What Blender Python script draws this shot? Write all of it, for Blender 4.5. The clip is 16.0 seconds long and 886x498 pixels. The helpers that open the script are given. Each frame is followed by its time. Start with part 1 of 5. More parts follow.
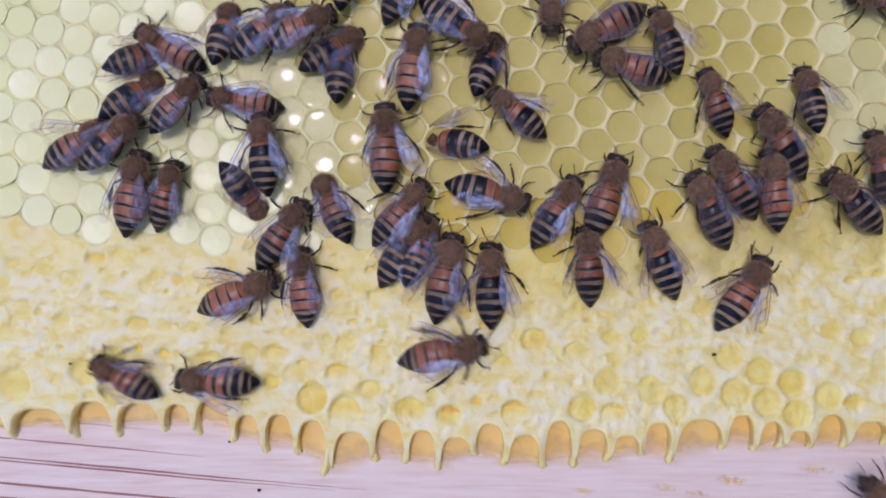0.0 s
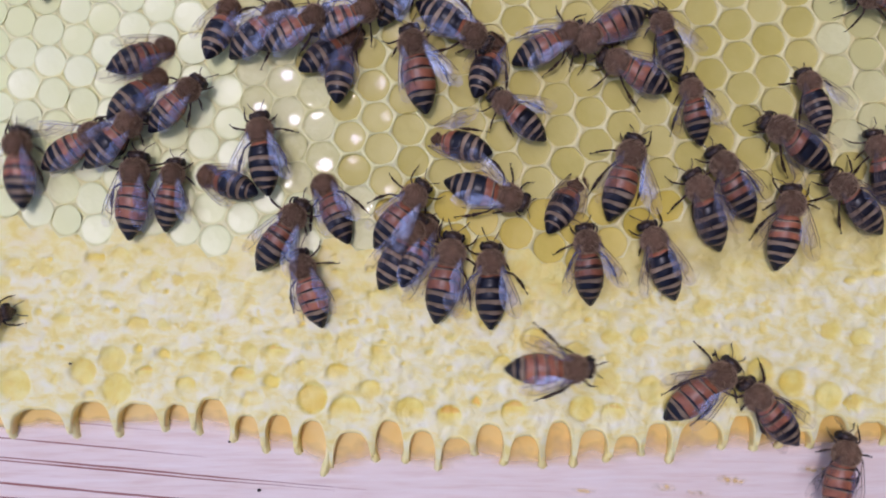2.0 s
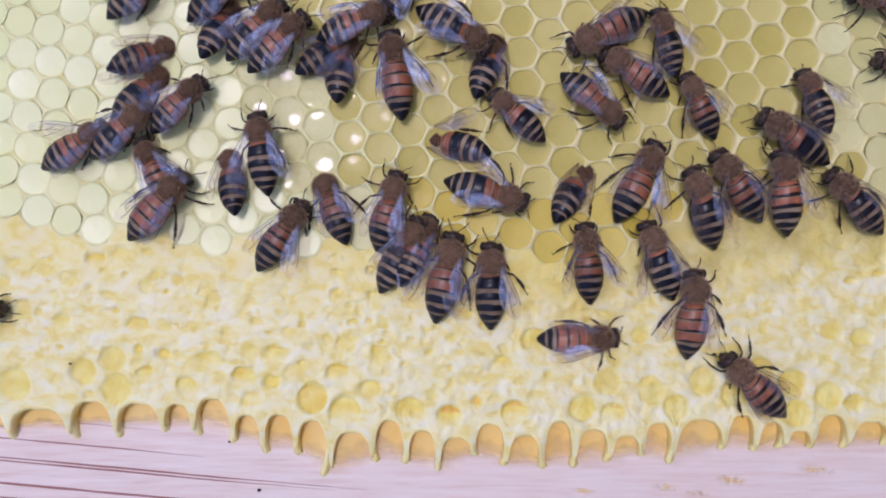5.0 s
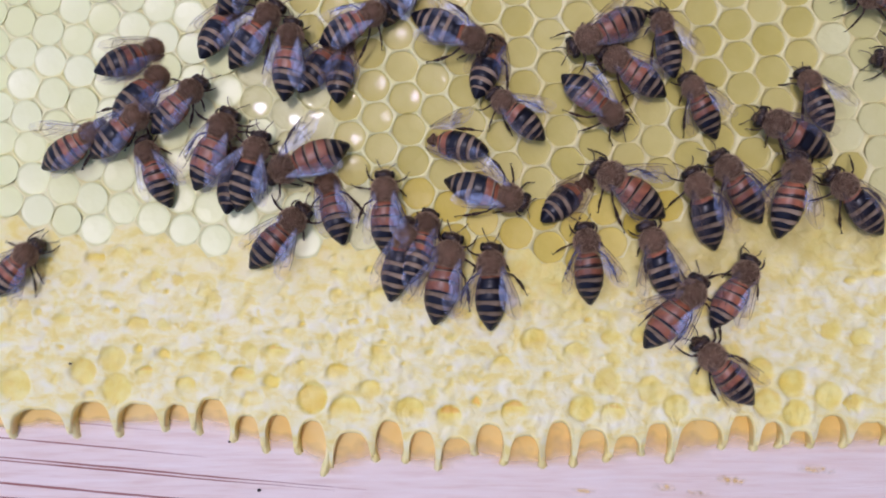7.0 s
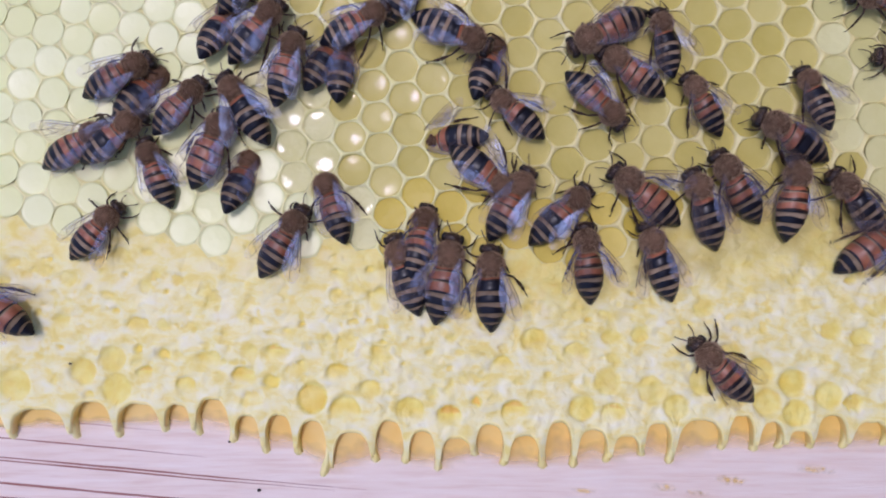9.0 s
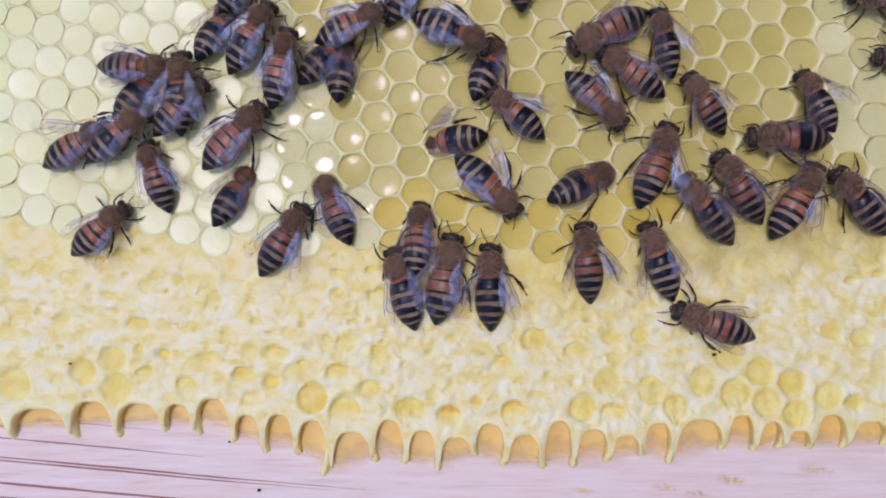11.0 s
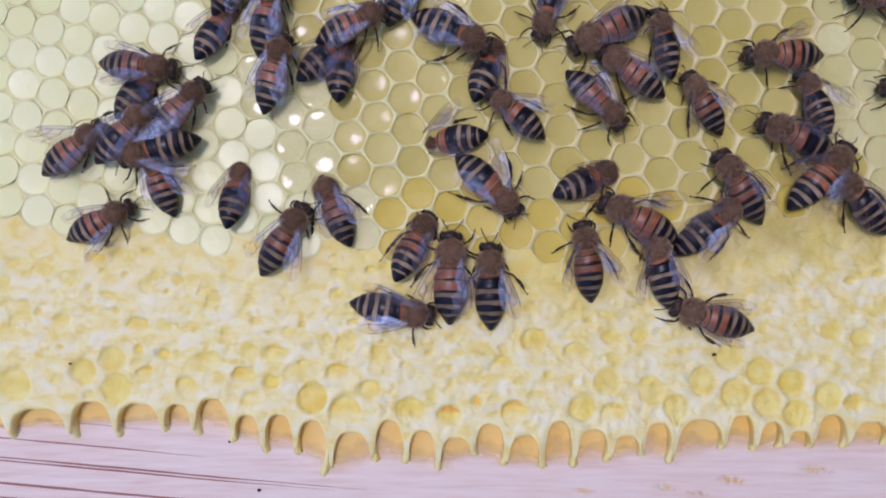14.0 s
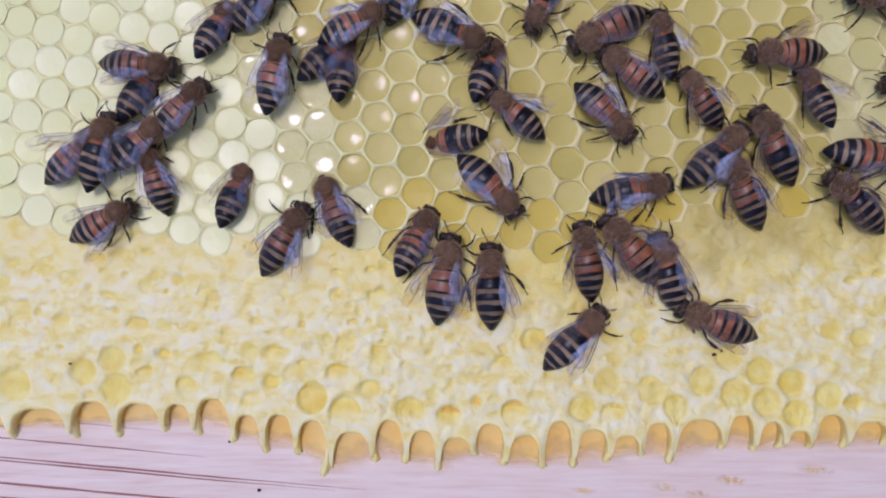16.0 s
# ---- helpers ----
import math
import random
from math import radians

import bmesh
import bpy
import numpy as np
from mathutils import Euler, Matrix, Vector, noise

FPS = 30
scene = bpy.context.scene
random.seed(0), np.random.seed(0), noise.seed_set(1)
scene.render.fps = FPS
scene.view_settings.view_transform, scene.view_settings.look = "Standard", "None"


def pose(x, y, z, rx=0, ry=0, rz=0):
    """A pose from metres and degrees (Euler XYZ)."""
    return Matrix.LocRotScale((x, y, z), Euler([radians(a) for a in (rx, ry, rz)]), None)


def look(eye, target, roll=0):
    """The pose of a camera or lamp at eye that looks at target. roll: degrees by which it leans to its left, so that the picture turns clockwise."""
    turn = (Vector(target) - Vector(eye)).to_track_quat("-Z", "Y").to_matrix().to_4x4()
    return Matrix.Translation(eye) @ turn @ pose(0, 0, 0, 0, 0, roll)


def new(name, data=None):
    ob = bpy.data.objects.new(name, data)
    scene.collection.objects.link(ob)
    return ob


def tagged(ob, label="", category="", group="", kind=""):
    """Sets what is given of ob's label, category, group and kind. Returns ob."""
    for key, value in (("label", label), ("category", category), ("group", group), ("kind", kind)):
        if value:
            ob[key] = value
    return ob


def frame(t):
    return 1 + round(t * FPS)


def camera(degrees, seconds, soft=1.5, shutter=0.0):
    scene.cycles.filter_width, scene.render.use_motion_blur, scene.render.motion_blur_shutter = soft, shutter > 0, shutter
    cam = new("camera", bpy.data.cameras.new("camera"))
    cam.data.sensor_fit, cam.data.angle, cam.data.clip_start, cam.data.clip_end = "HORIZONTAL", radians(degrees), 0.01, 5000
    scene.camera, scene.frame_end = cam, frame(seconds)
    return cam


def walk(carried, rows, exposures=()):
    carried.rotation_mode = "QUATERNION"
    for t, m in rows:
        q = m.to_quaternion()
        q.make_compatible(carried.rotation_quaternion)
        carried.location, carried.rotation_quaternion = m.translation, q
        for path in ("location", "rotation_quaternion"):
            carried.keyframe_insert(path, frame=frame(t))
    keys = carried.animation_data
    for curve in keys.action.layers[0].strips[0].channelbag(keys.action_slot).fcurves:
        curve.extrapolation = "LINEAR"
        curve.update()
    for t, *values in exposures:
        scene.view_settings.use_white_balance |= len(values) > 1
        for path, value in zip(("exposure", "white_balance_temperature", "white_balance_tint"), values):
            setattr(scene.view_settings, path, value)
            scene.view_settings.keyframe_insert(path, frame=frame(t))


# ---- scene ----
# One unit of the plan is a millimetre; MM turns it into metres.
MM = 0.001
HEIGHT = 113.5          # camera above the comb face
FOV = 62.0

# ---------------- camera ----------------
cam = camera(FOV, 16.0, soft=2.0, shutter=0.5)
EYE = pose(0, 0, HEIGHT * MM)
walk(cam, [(0.0, EYE), (16.0, EYE)], exposures=[(t, e - 0.02, 5880, 28) for t, e in ((0.0, -0.13), (1.5, -0.13), (3.0, -0.07), (6.5, -0.04), (9.0, -0.05), (12.2, -0.04), (13.0, -0.13), (16.0, -0.13))])

# ---------------- light ----------------
SUN_ELEVATION, SUN_AZIMUTH = 77.0, 138.0     # degrees; azimuth counted from +x towards +y
world = bpy.data.worlds.new("sky")
scene.world = world
world.use_nodes = True
wn, wl = world.node_tree.nodes, world.node_tree.links
sky = wn.new("ShaderNodeTexSky")
sky.sky_type = "NISHITA"
sky.sun_disc = False
sky.sun_elevation = radians(SUN_ELEVATION)
sky.sun_rotation = radians(90 - SUN_AZIMUTH)
sky.air_density, sky.dust_density, sky.ozone_density = 1.0, 2.0, 1.0
wl.new(sky.outputs["Color"], wn["Background"].inputs["Color"])
wn["Background"].inputs["Strength"].default_value = 0.165

sun_data = bpy.data.lights.new("sun", "SUN")
sun_data.energy, sun_data.angle, sun_data.color = 1.0, radians(7), (1.0, 0.97, 0.96)
sun = new("sun", sun_data)
a, e = radians(SUN_AZIMUTH), radians(SUN_ELEVATION)
sun.matrix_world = look((0.6 * math.cos(a) * math.cos(e), 0.6 * math.sin(a) * math.cos(e), 0.6 * math.sin(e)), (0, 0, 0))


# ---------------- materials ----------------
def material(name, base, rough=0.5, **more):
    m = bpy.data.materials.new(name)
    m.use_nodes = True
    b = m.node_tree.nodes["Principled BSDF"]
    b.inputs["Base Color"].default_value = (*base, 1)
    b.inputs["Roughness"].default_value = rough
    for key, value in more.items():
        b.inputs[key.replace("_", " ")].default_value = value
    return m


def node(m, kind, **values):
    n = m.node_tree.nodes.new(kind)
    for key, value in values.items():
        n.inputs[key.replace("_", " ")].default_value = value
    return n


def link(m, a, b):
    m.node_tree.links.new(a, b)


def place_coords(m, scale=(1, 1, 1), turn=0.0):
    tc = node(m, "ShaderNodeTexCoord")
    mp = node(m, "ShaderNodeMapping")
    mp.inputs["Scale"].default_value = scale
    mp.inputs["Rotation"].default_value = (0, 0, radians(turn))
    link(m, tc.outputs["Object"], mp.inputs["Vector"])
    return mp.outputs["Vector"]


def ramp(m, source, stops):
    r = node(m, "ShaderNodeValToRGB")
    while len(r.color_ramp.elements) < len(stops):
        r.color_ramp.elements.new(0.5)
    for el, (at, col) in zip(r.color_ramp.elements, stops):
        el.position, el.color = at, (*col, 1)
    link(m, source, r.inputs["Fac"])
    return r.outputs["Color"]


def mottle(m, stops, scale, vector=None, detail=4.0, distortion=0.0):
    n = node(m, "ShaderNodeTexNoise", Scale=scale, Detail=detail, Distortion=distortion)
    if vector is not None:
        link(m, vector, n.inputs["Vector"])
    return ramp(m, n.outputs["Fac"], stops)


def bump(m, scale, strength, distance, vector=None, detail=5.0):
    n = node(m, "ShaderNodeTexNoise", Scale=scale, Detail=detail)
    if vector is not None:
        link(m, vector, n.inputs["Vector"])
    b = node(m, "ShaderNodeBump", Strength=strength, Distance=distance)
    link(m, n.outputs["Fac"], b.inputs["Height"])
    link(m, b.outputs["Normal"], m.node_tree.nodes["Principled BSDF"].inputs["Normal"])


def colour(m, socket):
    link(m, socket, m.node_tree.nodes["Principled BSDF"].inputs["Base Color"])


def waxy(m, weight, radius=(1.0, 0.85, 0.55), scale=0.0006):
    b = m.node_tree.nodes["Principled BSDF"]
    b.inputs["Subsurface Weight"].default_value = weight
    b.inputs["Subsurface Radius"].default_value = radius
    b.inputs["Subsurface Scale"].default_value = scale


WAX = material("wax", (0.8, 0.7, 0.3), 0.45)
v = place_coords(WAX)
# Deeper yellow on the right, paler towards the left.
deep_wax = mottle(WAX, [(0.3, (0.80, 0.69, 0.26)), (0.5, (0.83, 0.74, 0.33)), (0.75, (0.86, 0.79, 0.41))], 140, v)
pale_wax = mottle(WAX, [(0.3, (0.86, 0.79, 0.32)), (0.5, (0.89, 0.84, 0.40)), (0.75, (0.91, 0.87, 0.48))], 170, v)
across = node(WAX, "ShaderNodeSeparateXYZ")
link(WAX, v, across.inputs[0])
left_side = node(WAX, "ShaderNodeMapRange")
for key, value in (("From Min", 0.016), ("From Max", -0.010), ("To Min", 0.0), ("To Max", 1.0)):
    left_side.inputs[key].default_value = value
link(WAX, across.outputs["X"], left_side.inputs["Value"])
both = node(WAX, "ShaderNodeMix")
both.data_type = "RGBA"
link(WAX, left_side.outputs[0], both.inputs[0])
link(WAX, deep_wax, both.inputs[6])
link(WAX, pale_wax, both.inputs[7])
colour(WAX, both.outputs[2])
bump(WAX, 900, 0.2, 0.0004, v)
waxy(WAX, 0.2)

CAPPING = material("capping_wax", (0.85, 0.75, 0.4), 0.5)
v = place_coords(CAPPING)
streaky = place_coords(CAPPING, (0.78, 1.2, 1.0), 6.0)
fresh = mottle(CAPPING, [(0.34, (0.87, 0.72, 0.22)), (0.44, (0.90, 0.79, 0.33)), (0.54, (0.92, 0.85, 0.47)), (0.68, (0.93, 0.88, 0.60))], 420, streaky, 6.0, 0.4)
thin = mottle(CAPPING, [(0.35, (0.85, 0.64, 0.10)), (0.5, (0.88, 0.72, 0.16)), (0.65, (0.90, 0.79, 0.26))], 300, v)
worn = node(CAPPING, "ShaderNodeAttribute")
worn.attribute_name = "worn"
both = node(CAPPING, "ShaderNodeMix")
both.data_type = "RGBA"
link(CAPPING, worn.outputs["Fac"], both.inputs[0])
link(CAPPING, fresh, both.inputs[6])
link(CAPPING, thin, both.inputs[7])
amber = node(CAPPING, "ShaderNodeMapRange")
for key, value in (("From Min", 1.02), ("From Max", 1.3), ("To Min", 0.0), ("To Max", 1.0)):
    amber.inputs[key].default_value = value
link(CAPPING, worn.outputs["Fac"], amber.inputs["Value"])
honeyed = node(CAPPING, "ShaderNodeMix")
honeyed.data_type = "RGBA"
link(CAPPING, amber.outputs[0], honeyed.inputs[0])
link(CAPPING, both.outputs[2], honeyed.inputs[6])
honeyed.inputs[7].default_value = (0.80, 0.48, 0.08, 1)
# Skin over honey, with the right side's weaker light put into its dark tone.
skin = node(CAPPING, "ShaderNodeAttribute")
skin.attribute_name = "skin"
skin_dim_mix = node(CAPPING, "ShaderNodeMix")
skin_dim_mix.data_type = "RGBA"
link(CAPPING, skin.outputs["Fac"], skin_dim_mix.inputs[0])
link(CAPPING, honeyed.outputs[2], skin_dim_mix.inputs[6])
link(CAPPING, mottle(CAPPING, [(0.35, (0.56, 0.45, 0.12)), (0.65, (0.68, 0.58, 0.22))], 190, v), skin_dim_mix.inputs[7])
colour(CAPPING, skin_dim_mix.outputs[2])
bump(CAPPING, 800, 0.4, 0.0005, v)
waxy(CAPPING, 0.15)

BRIDGE = material("bridge_wax", (0.85, 0.72, 0.33), 0.45)
v = place_coords(BRIDGE)
colour(BRIDGE, mottle(BRIDGE, [(0.3, (0.96, 0.80, 0.27)), (0.65, (0.97, 0.87, 0.42))], 180, v))
bump(BRIDGE, 700, 0.3, 0.0004, v)
waxy(BRIDGE, 0.2)

POCKET = material("pocket_wax", (0.78, 0.50, 0.20), 0.4)
v = place_coords(POCKET)
colour(POCKET, mottle(POCKET, [(0.3, (0.92, 0.66, 0.16)), (0.7, (0.95, 0.78, 0.32))], 160, v))
waxy(POCKET, 0.2)
# Orange-brown of wax and propolis; in the arches it also paints their shade.
STAIN_SHADE = material("stain_and_shade", (0.7, 0.42, 0.16), 0.4)
v = place_coords(STAIN_SHADE)
colour(STAIN_SHADE, mottle(STAIN_SHADE, [(0.3, (0.87, 0.57, 0.13)), (0.7, (0.91, 0.67, 0.23))], 180, v))
film_depth = node(STAIN_SHADE, "ShaderNodeAttribute")
film_depth.attribute_name = "film"
speck = node(STAIN_SHADE, "ShaderNodeTexNoise", Scale=260, Detail=2)
link(STAIN_SHADE, v, speck.inputs["Vector"])
edge = node(STAIN_SHADE, "ShaderNodeMath")
edge.operation = "MULTIPLY"
link(STAIN_SHADE, speck.outputs["Fac"], edge.inputs[0])
link(STAIN_SHADE, film_depth.outputs["Fac"], edge.inputs[1])
fade = node(STAIN_SHADE, "ShaderNodeMapRange")
for key, value in (("From Min", 0.0), ("From Max", 0.47), ("To Min", 0.0), ("To Max", 0.94)):
    fade.inputs[key].default_value = value
link(STAIN_SHADE, edge.outputs[0], fade.inputs["Value"])
bare = node(STAIN_SHADE, "ShaderNodeBsdfTransparent")
blend = node(STAIN_SHADE, "ShaderNodeMixShader")
link(STAIN_SHADE, fade.outputs[0], blend.inputs[0])
link(STAIN_SHADE, bare.outputs[0], blend.inputs[1])
link(STAIN_SHADE, STAIN_SHADE.node_tree.nodes["Principled BSDF"].outputs[0], blend.inputs[2])
link(STAIN_SHADE, blend.outputs[0], STAIN_SHADE.node_tree.nodes["Material Output"].inputs["Surface"])


def honey_material(name, dark, light, coat=0.0, waves=0.05):
    m = material(name, light, 0.3, IOR=1.5, Coat_Weight=coat, Coat_Roughness=0.035, Coat_IOR=1.5, Specular_IOR_Level=0.5 if coat == 0 else 0.1)
    info = node(m, "ShaderNodeObjectInfo")
    v = place_coords(m)
    n = node(m, "ShaderNodeTexNoise", Scale=0.7, Detail=3)
    link(m, v, n.inputs["Vector"])
    mix = node(m, "ShaderNodeMath")
    mix.operation = "MULTIPLY_ADD"
    mix.inputs[1].default_value = 0.55
    link(m, info.outputs["Random"], mix.inputs[0])
    half = node(m, "ShaderNodeMath")
    half.operation = "MULTIPLY"
    half.inputs[1].default_value = 0.5
    link(m, n.outputs["Fac"], half.inputs[0])
    link(m, half.outputs[0], mix.inputs[2])
    colour(m, ramp(m, mix.outputs[0], [(0.1, dark), (0.8, light)]))
    bump(m, 1.7, waves, 0.25, v, 1.5)
    return m


HONEY = honey_material("honey", (0.53, 0.44, 0.10), (0.66, 0.57, 0.19), 0.1, 0.03)
RIPE_HONEY = honey_material("ripe_honey", (0.62, 0.47, 0.07), (0.74, 0.59, 0.14), 0.1, 0.04)
MID_HONEY = honey_material("light_honey", (0.63, 0.58, 0.21), (0.77, 0.73, 0.36), 0.22, 0.08)
# Paler tone, with the sky's reflection over the left cells put into it.
PALE_HONEY = honey_material("pale_honey", (0.82, 0.82, 0.36), (0.89, 0.895, 0.49), 0.0, 0.03)
PALE_HONEY.node_tree.nodes["Principled BSDF"].inputs["Roughness"].default_value = 0.34

WOOD = material("pine", (0.75, 0.6, 0.52), 0.6)
v = place_coords(WOOD, (12, 160, 60), 5.3)
colour(WOOD, mottle(WOOD, [(0.25, (0.76, 0.57, 0.47)), (0.45, (0.84, 0.69, 0.60)), (0.8, (0.90, 0.79, 0.71))], 9, v, 8.0))
bump(WOOD, 26, 0.35, 0.0004, v)
GRAIN = material("late_wood", (0.36, 0.15, 0.12), 0.7)
GROUND = material("ground_grass", (0.08, 0.09, 0.04), 0.9)
v = place_coords(GROUND)
colour(GROUND, mottle(GROUND, [(0.3, (0.04, 0.055, 0.02)), (0.7, (0.12, 0.12, 0.06))], 9, v, 8.0))

SHADE_BOARD = material("shade_board", (0.16, 0.13, 0.10), 0.8)
v = place_coords(SHADE_BOARD, (30, 3, 3))
colour(SHADE_BOARD, mottle(SHADE_BOARD, [(0.3, (0.10, 0.08, 0.06)), (0.7, (0.20, 0.165, 0.13))], 8, v, 6.0))

BLACK = material("cuticle_black", (0.008, 0.008, 0.014), 0.33)
BROWN = material("cuticle_brown", (0.028, 0.015, 0.012), 0.36)
LEG = material("leg_cuticle", (0.040, 0.020, 0.012), 0.36)
FEELER = material("antenna_cuticle", (0.085, 0.055, 0.042), 0.5)
EYE_M = material("compound_eye", (0.016, 0.012, 0.011), 0.4)
for m in (BLACK, BROWN, LEG, EYE_M):
    m.node_tree.nodes["Principled BSDF"].inputs["Specular IOR Level"].default_value = 0.32


def cuticle(name, dark, light):
    m = material(name, light, 0.38)
    v = place_coords(m)
    info = node(m, "ShaderNodeObjectInfo")
    shade = node(m, "ShaderNodeHueSaturation")
    spread_ = node(m, "ShaderNodeMapRange")
    spread_.inputs["To Min"].default_value, spread_.inputs["To Max"].default_value = 0.72, 1.25
    link(m, info.outputs["Random"], spread_.inputs["Value"])
    link(m, spread_.outputs[0], shade.inputs["Value"])
    link(m, mottle(m, [(0.3, dark), (0.7, light)], 700, v, 5.0), shade.inputs["Color"])
    colour(m, shade.outputs["Color"])
    bump(m, 4000, 0.3, 0.0001, v, 2.0)
    return m


ORANGE = cuticle("cuticle_orange", (0.20, 0.063, 0.031), (0.41, 0.147, 0.07))
TAN = cuticle("band_hair", (0.20, 0.137, 0.086), (0.34, 0.25, 0.165))
FUR_GLOSS = 0.08
FUZZ = cuticle("thorax_fur", (0.09, 0.05, 0.03), (0.16, 0.092, 0.055))
for m in (FUZZ, TAN):
    m.node_tree.nodes["Principled BSDF"].inputs["Specular IOR Level"].default_value = FUR_GLOSS
    m.node_tree.nodes["Principled BSDF"].inputs["Roughness"].default_value = 0.8
HAIR = material("fur_hair", (0.39, 0.26, 0.155), 0.8)
VEIN = material("wing_vein", (0.075, 0.042, 0.028), 0.5)
PIN = material("debris", (0.02, 0.016, 0.015), 0.6)

WING = bpy.data.materials.new("wing_membrane")
WING.use_nodes = True
b = WING.node_tree.nodes["Principled BSDF"]
b.inputs["Base Color"].default_value = (0.34, 0.24, 0.19, 1)
b.inputs["Roughness"].default_value = 0.5
v = place_coords(WING)
clear = node(WING, "ShaderNodeBsdfTransparent", Color=(0.97, 0.94, 0.92, 1))
# The sky's blue reflection is put in as tinted gloss, strong in patches.
film = node(WING, "ShaderNodeBsdfGlossy", Color=(0.46, 0.62, 1.0, 1), Roughness=0.42)
ripple = node(WING, "ShaderNodeTexNoise", Scale=900, Detail=2)
link(WING, v, ripple.inputs["Vector"])
relief = node(WING, "ShaderNodeBump", Strength=0.25, Distance=0.0003)
link(WING, ripple.outputs["Fac"], relief.inputs["Height"])
link(WING, relief.outputs["Normal"], film.inputs["Normal"])
tint = node(WING, "ShaderNodeMixShader")
tint.inputs[0].default_value = 0.05
link(WING, clear.outputs[0], tint.inputs[1])
link(WING, b.outputs[0], tint.inputs[2])
mix = node(WING, "ShaderNodeMixShader")
patch = node(WING, "ShaderNodeTexNoise", Scale=260, Detail=2)
link(WING, v, patch.inputs["Vector"])
sheen = node(WING, "ShaderNodeMapRange")
for key, value in (("From Min", 0.43), ("From Max", 0.64), ("To Min", 0.014), ("To Max", 0.125)):
    sheen.inputs[key].default_value = value
link(WING, patch.outputs["Fac"], sheen.inputs["Value"])
link(WING, sheen.outputs[0], mix.inputs[0])
link(WING, tint.outputs[0], mix.inputs[1])
link(WING, film.outputs[0], mix.inputs[2])
link(WING, mix.outputs[0], WING.node_tree.nodes["Material Output"].inputs["Surface"])


# ---------------- mesh helpers ----------------
def mesh(name, verts, faces, mats, slots=None, smooth=True, unit=MM):
    me = bpy.data.meshes.new(name)
    me.from_pydata([(x * unit, y * unit, z * unit) for x, y, z in verts], [], faces)
    for m in mats:
        me.materials.append(m)
    if slots is not None:
        me.polygons.foreach_set("material_index", slots)
    me.polygons.foreach_set("use_smooth", [smooth] * len(me.polygons))
    me.update()
    return me


def part(name, me, parent, label="", m=None):
    ob = new(name, me)
    ob.parent = parent
    if m is not None:
        ob.matrix_basis = m
    return tagged(ob, label) if label else ob


def loft(rings, close_start=True, close_end=True):
    """Vertices and faces of a skin over rings of equal count."""
    n = len(rings[0])
    verts = [p for r in rings for p in r]
    faces = []
    for k in range(len(rings) - 1):
        for i in range(n):
            j = (i + 1) % n
            faces.append((k * n + i, k * n + j, (k + 1) * n + j, (k + 1) * n + i))
    if close_start:
        faces.append(tuple(range(n - 1, -1, -1)))
    if close_end:
        faces.append(tuple(range((len(rings) - 1) * n, len(rings) * n)))
    return verts, faces


def tube(points, radii, n=6, flat=1.0):
    rings = []
    for k, p in enumerate(points):
        p = Vector(p)
        d = Vector(points[min(k + 1, len(points) - 1)]) - Vector(points[max(k - 1, 0)])
        d = (d if d.length > 1e-6 else p - Vector(points[k - 1])).normalized()
        side = d.cross(Vector((0, 0, 1)))
        side = side.normalized() if side.length > 1e-4 else Vector((1, 0, 0))
        up = side.cross(d)
        rings.append([tuple(p + radii[k] * (math.cos(q) * side + flat * math.sin(q) * up)) for q in (2 * math.pi * i / n for i in range(n))])
    return loft(rings)


def join(pieces):
    verts, faces, slots = [], [], []
    for vs, fs, slot in pieces:
        o = len(verts)
        verts += vs
        faces += [tuple(i + o for i in f) for f in fs]
        slots += [slot] * len(fs)
    return verts, faces, slots


def ellipsoid(c, r, nu=10, nv=16, rough=0.0, seed=0.0):
    rings = []
    for k in range(1, nu):
        q = math.pi * k / nu
        ring = []
        for i in range(nv):
            w = 2 * math.pi * i / nv
            d = Vector((math.cos(q), math.sin(q) * math.cos(w), math.sin(q) * math.sin(w)))
            s = 1 + rough * noise.noise(d * 2.2 + Vector((seed, 0, 0)))
            ring.append((c[0] + r[0] * d.x * s, c[1] + r[1] * d.y * s, c[2] + r[2] * d.z * s))
        rings.append(ring)
    return loft(rings)


# ---------------- the comb's lattice ----------------
def cell_centre(i, j):
    """Millimetres; the rows of cells lean and drift a little over the comb."""
    x = -8.78 + 4.922 * i + 0.700 * j + 0.02097 * i * i + 0.02823 * i * j + 0.02106 * j * j
    y = 10.41 - 1.9033 * i - 4.952 * j - 0.02086 * i * i - 0.00883 * i * j - 0.00511 * j * j
    return x, y


def wave(x, y, seed, size):
    return noise.noise(Vector((x / size, y / size, seed)))


def open_edge(x):
    """The y below which the cells are sealed."""
    return 2.0 + 1.6 * math.sin(x * 0.075 + 2.2) + 1.5 * wave(x, 0, 7.1, 14) + (2.0 if x < -40 else 0) - 4.5 * math.exp(-((x - 5) / 28) ** 2) + 5.0 / (1 + math.exp(-(x - 27) / 2.5))


BAR_TOP = -2.5           # the bar's face below the comb's face
rng = random.Random(4)

comb = tagged(new("honeycomb"), "pale yellow beeswax comb with open honey cells and sealed cells", "honeycomb", kind="")
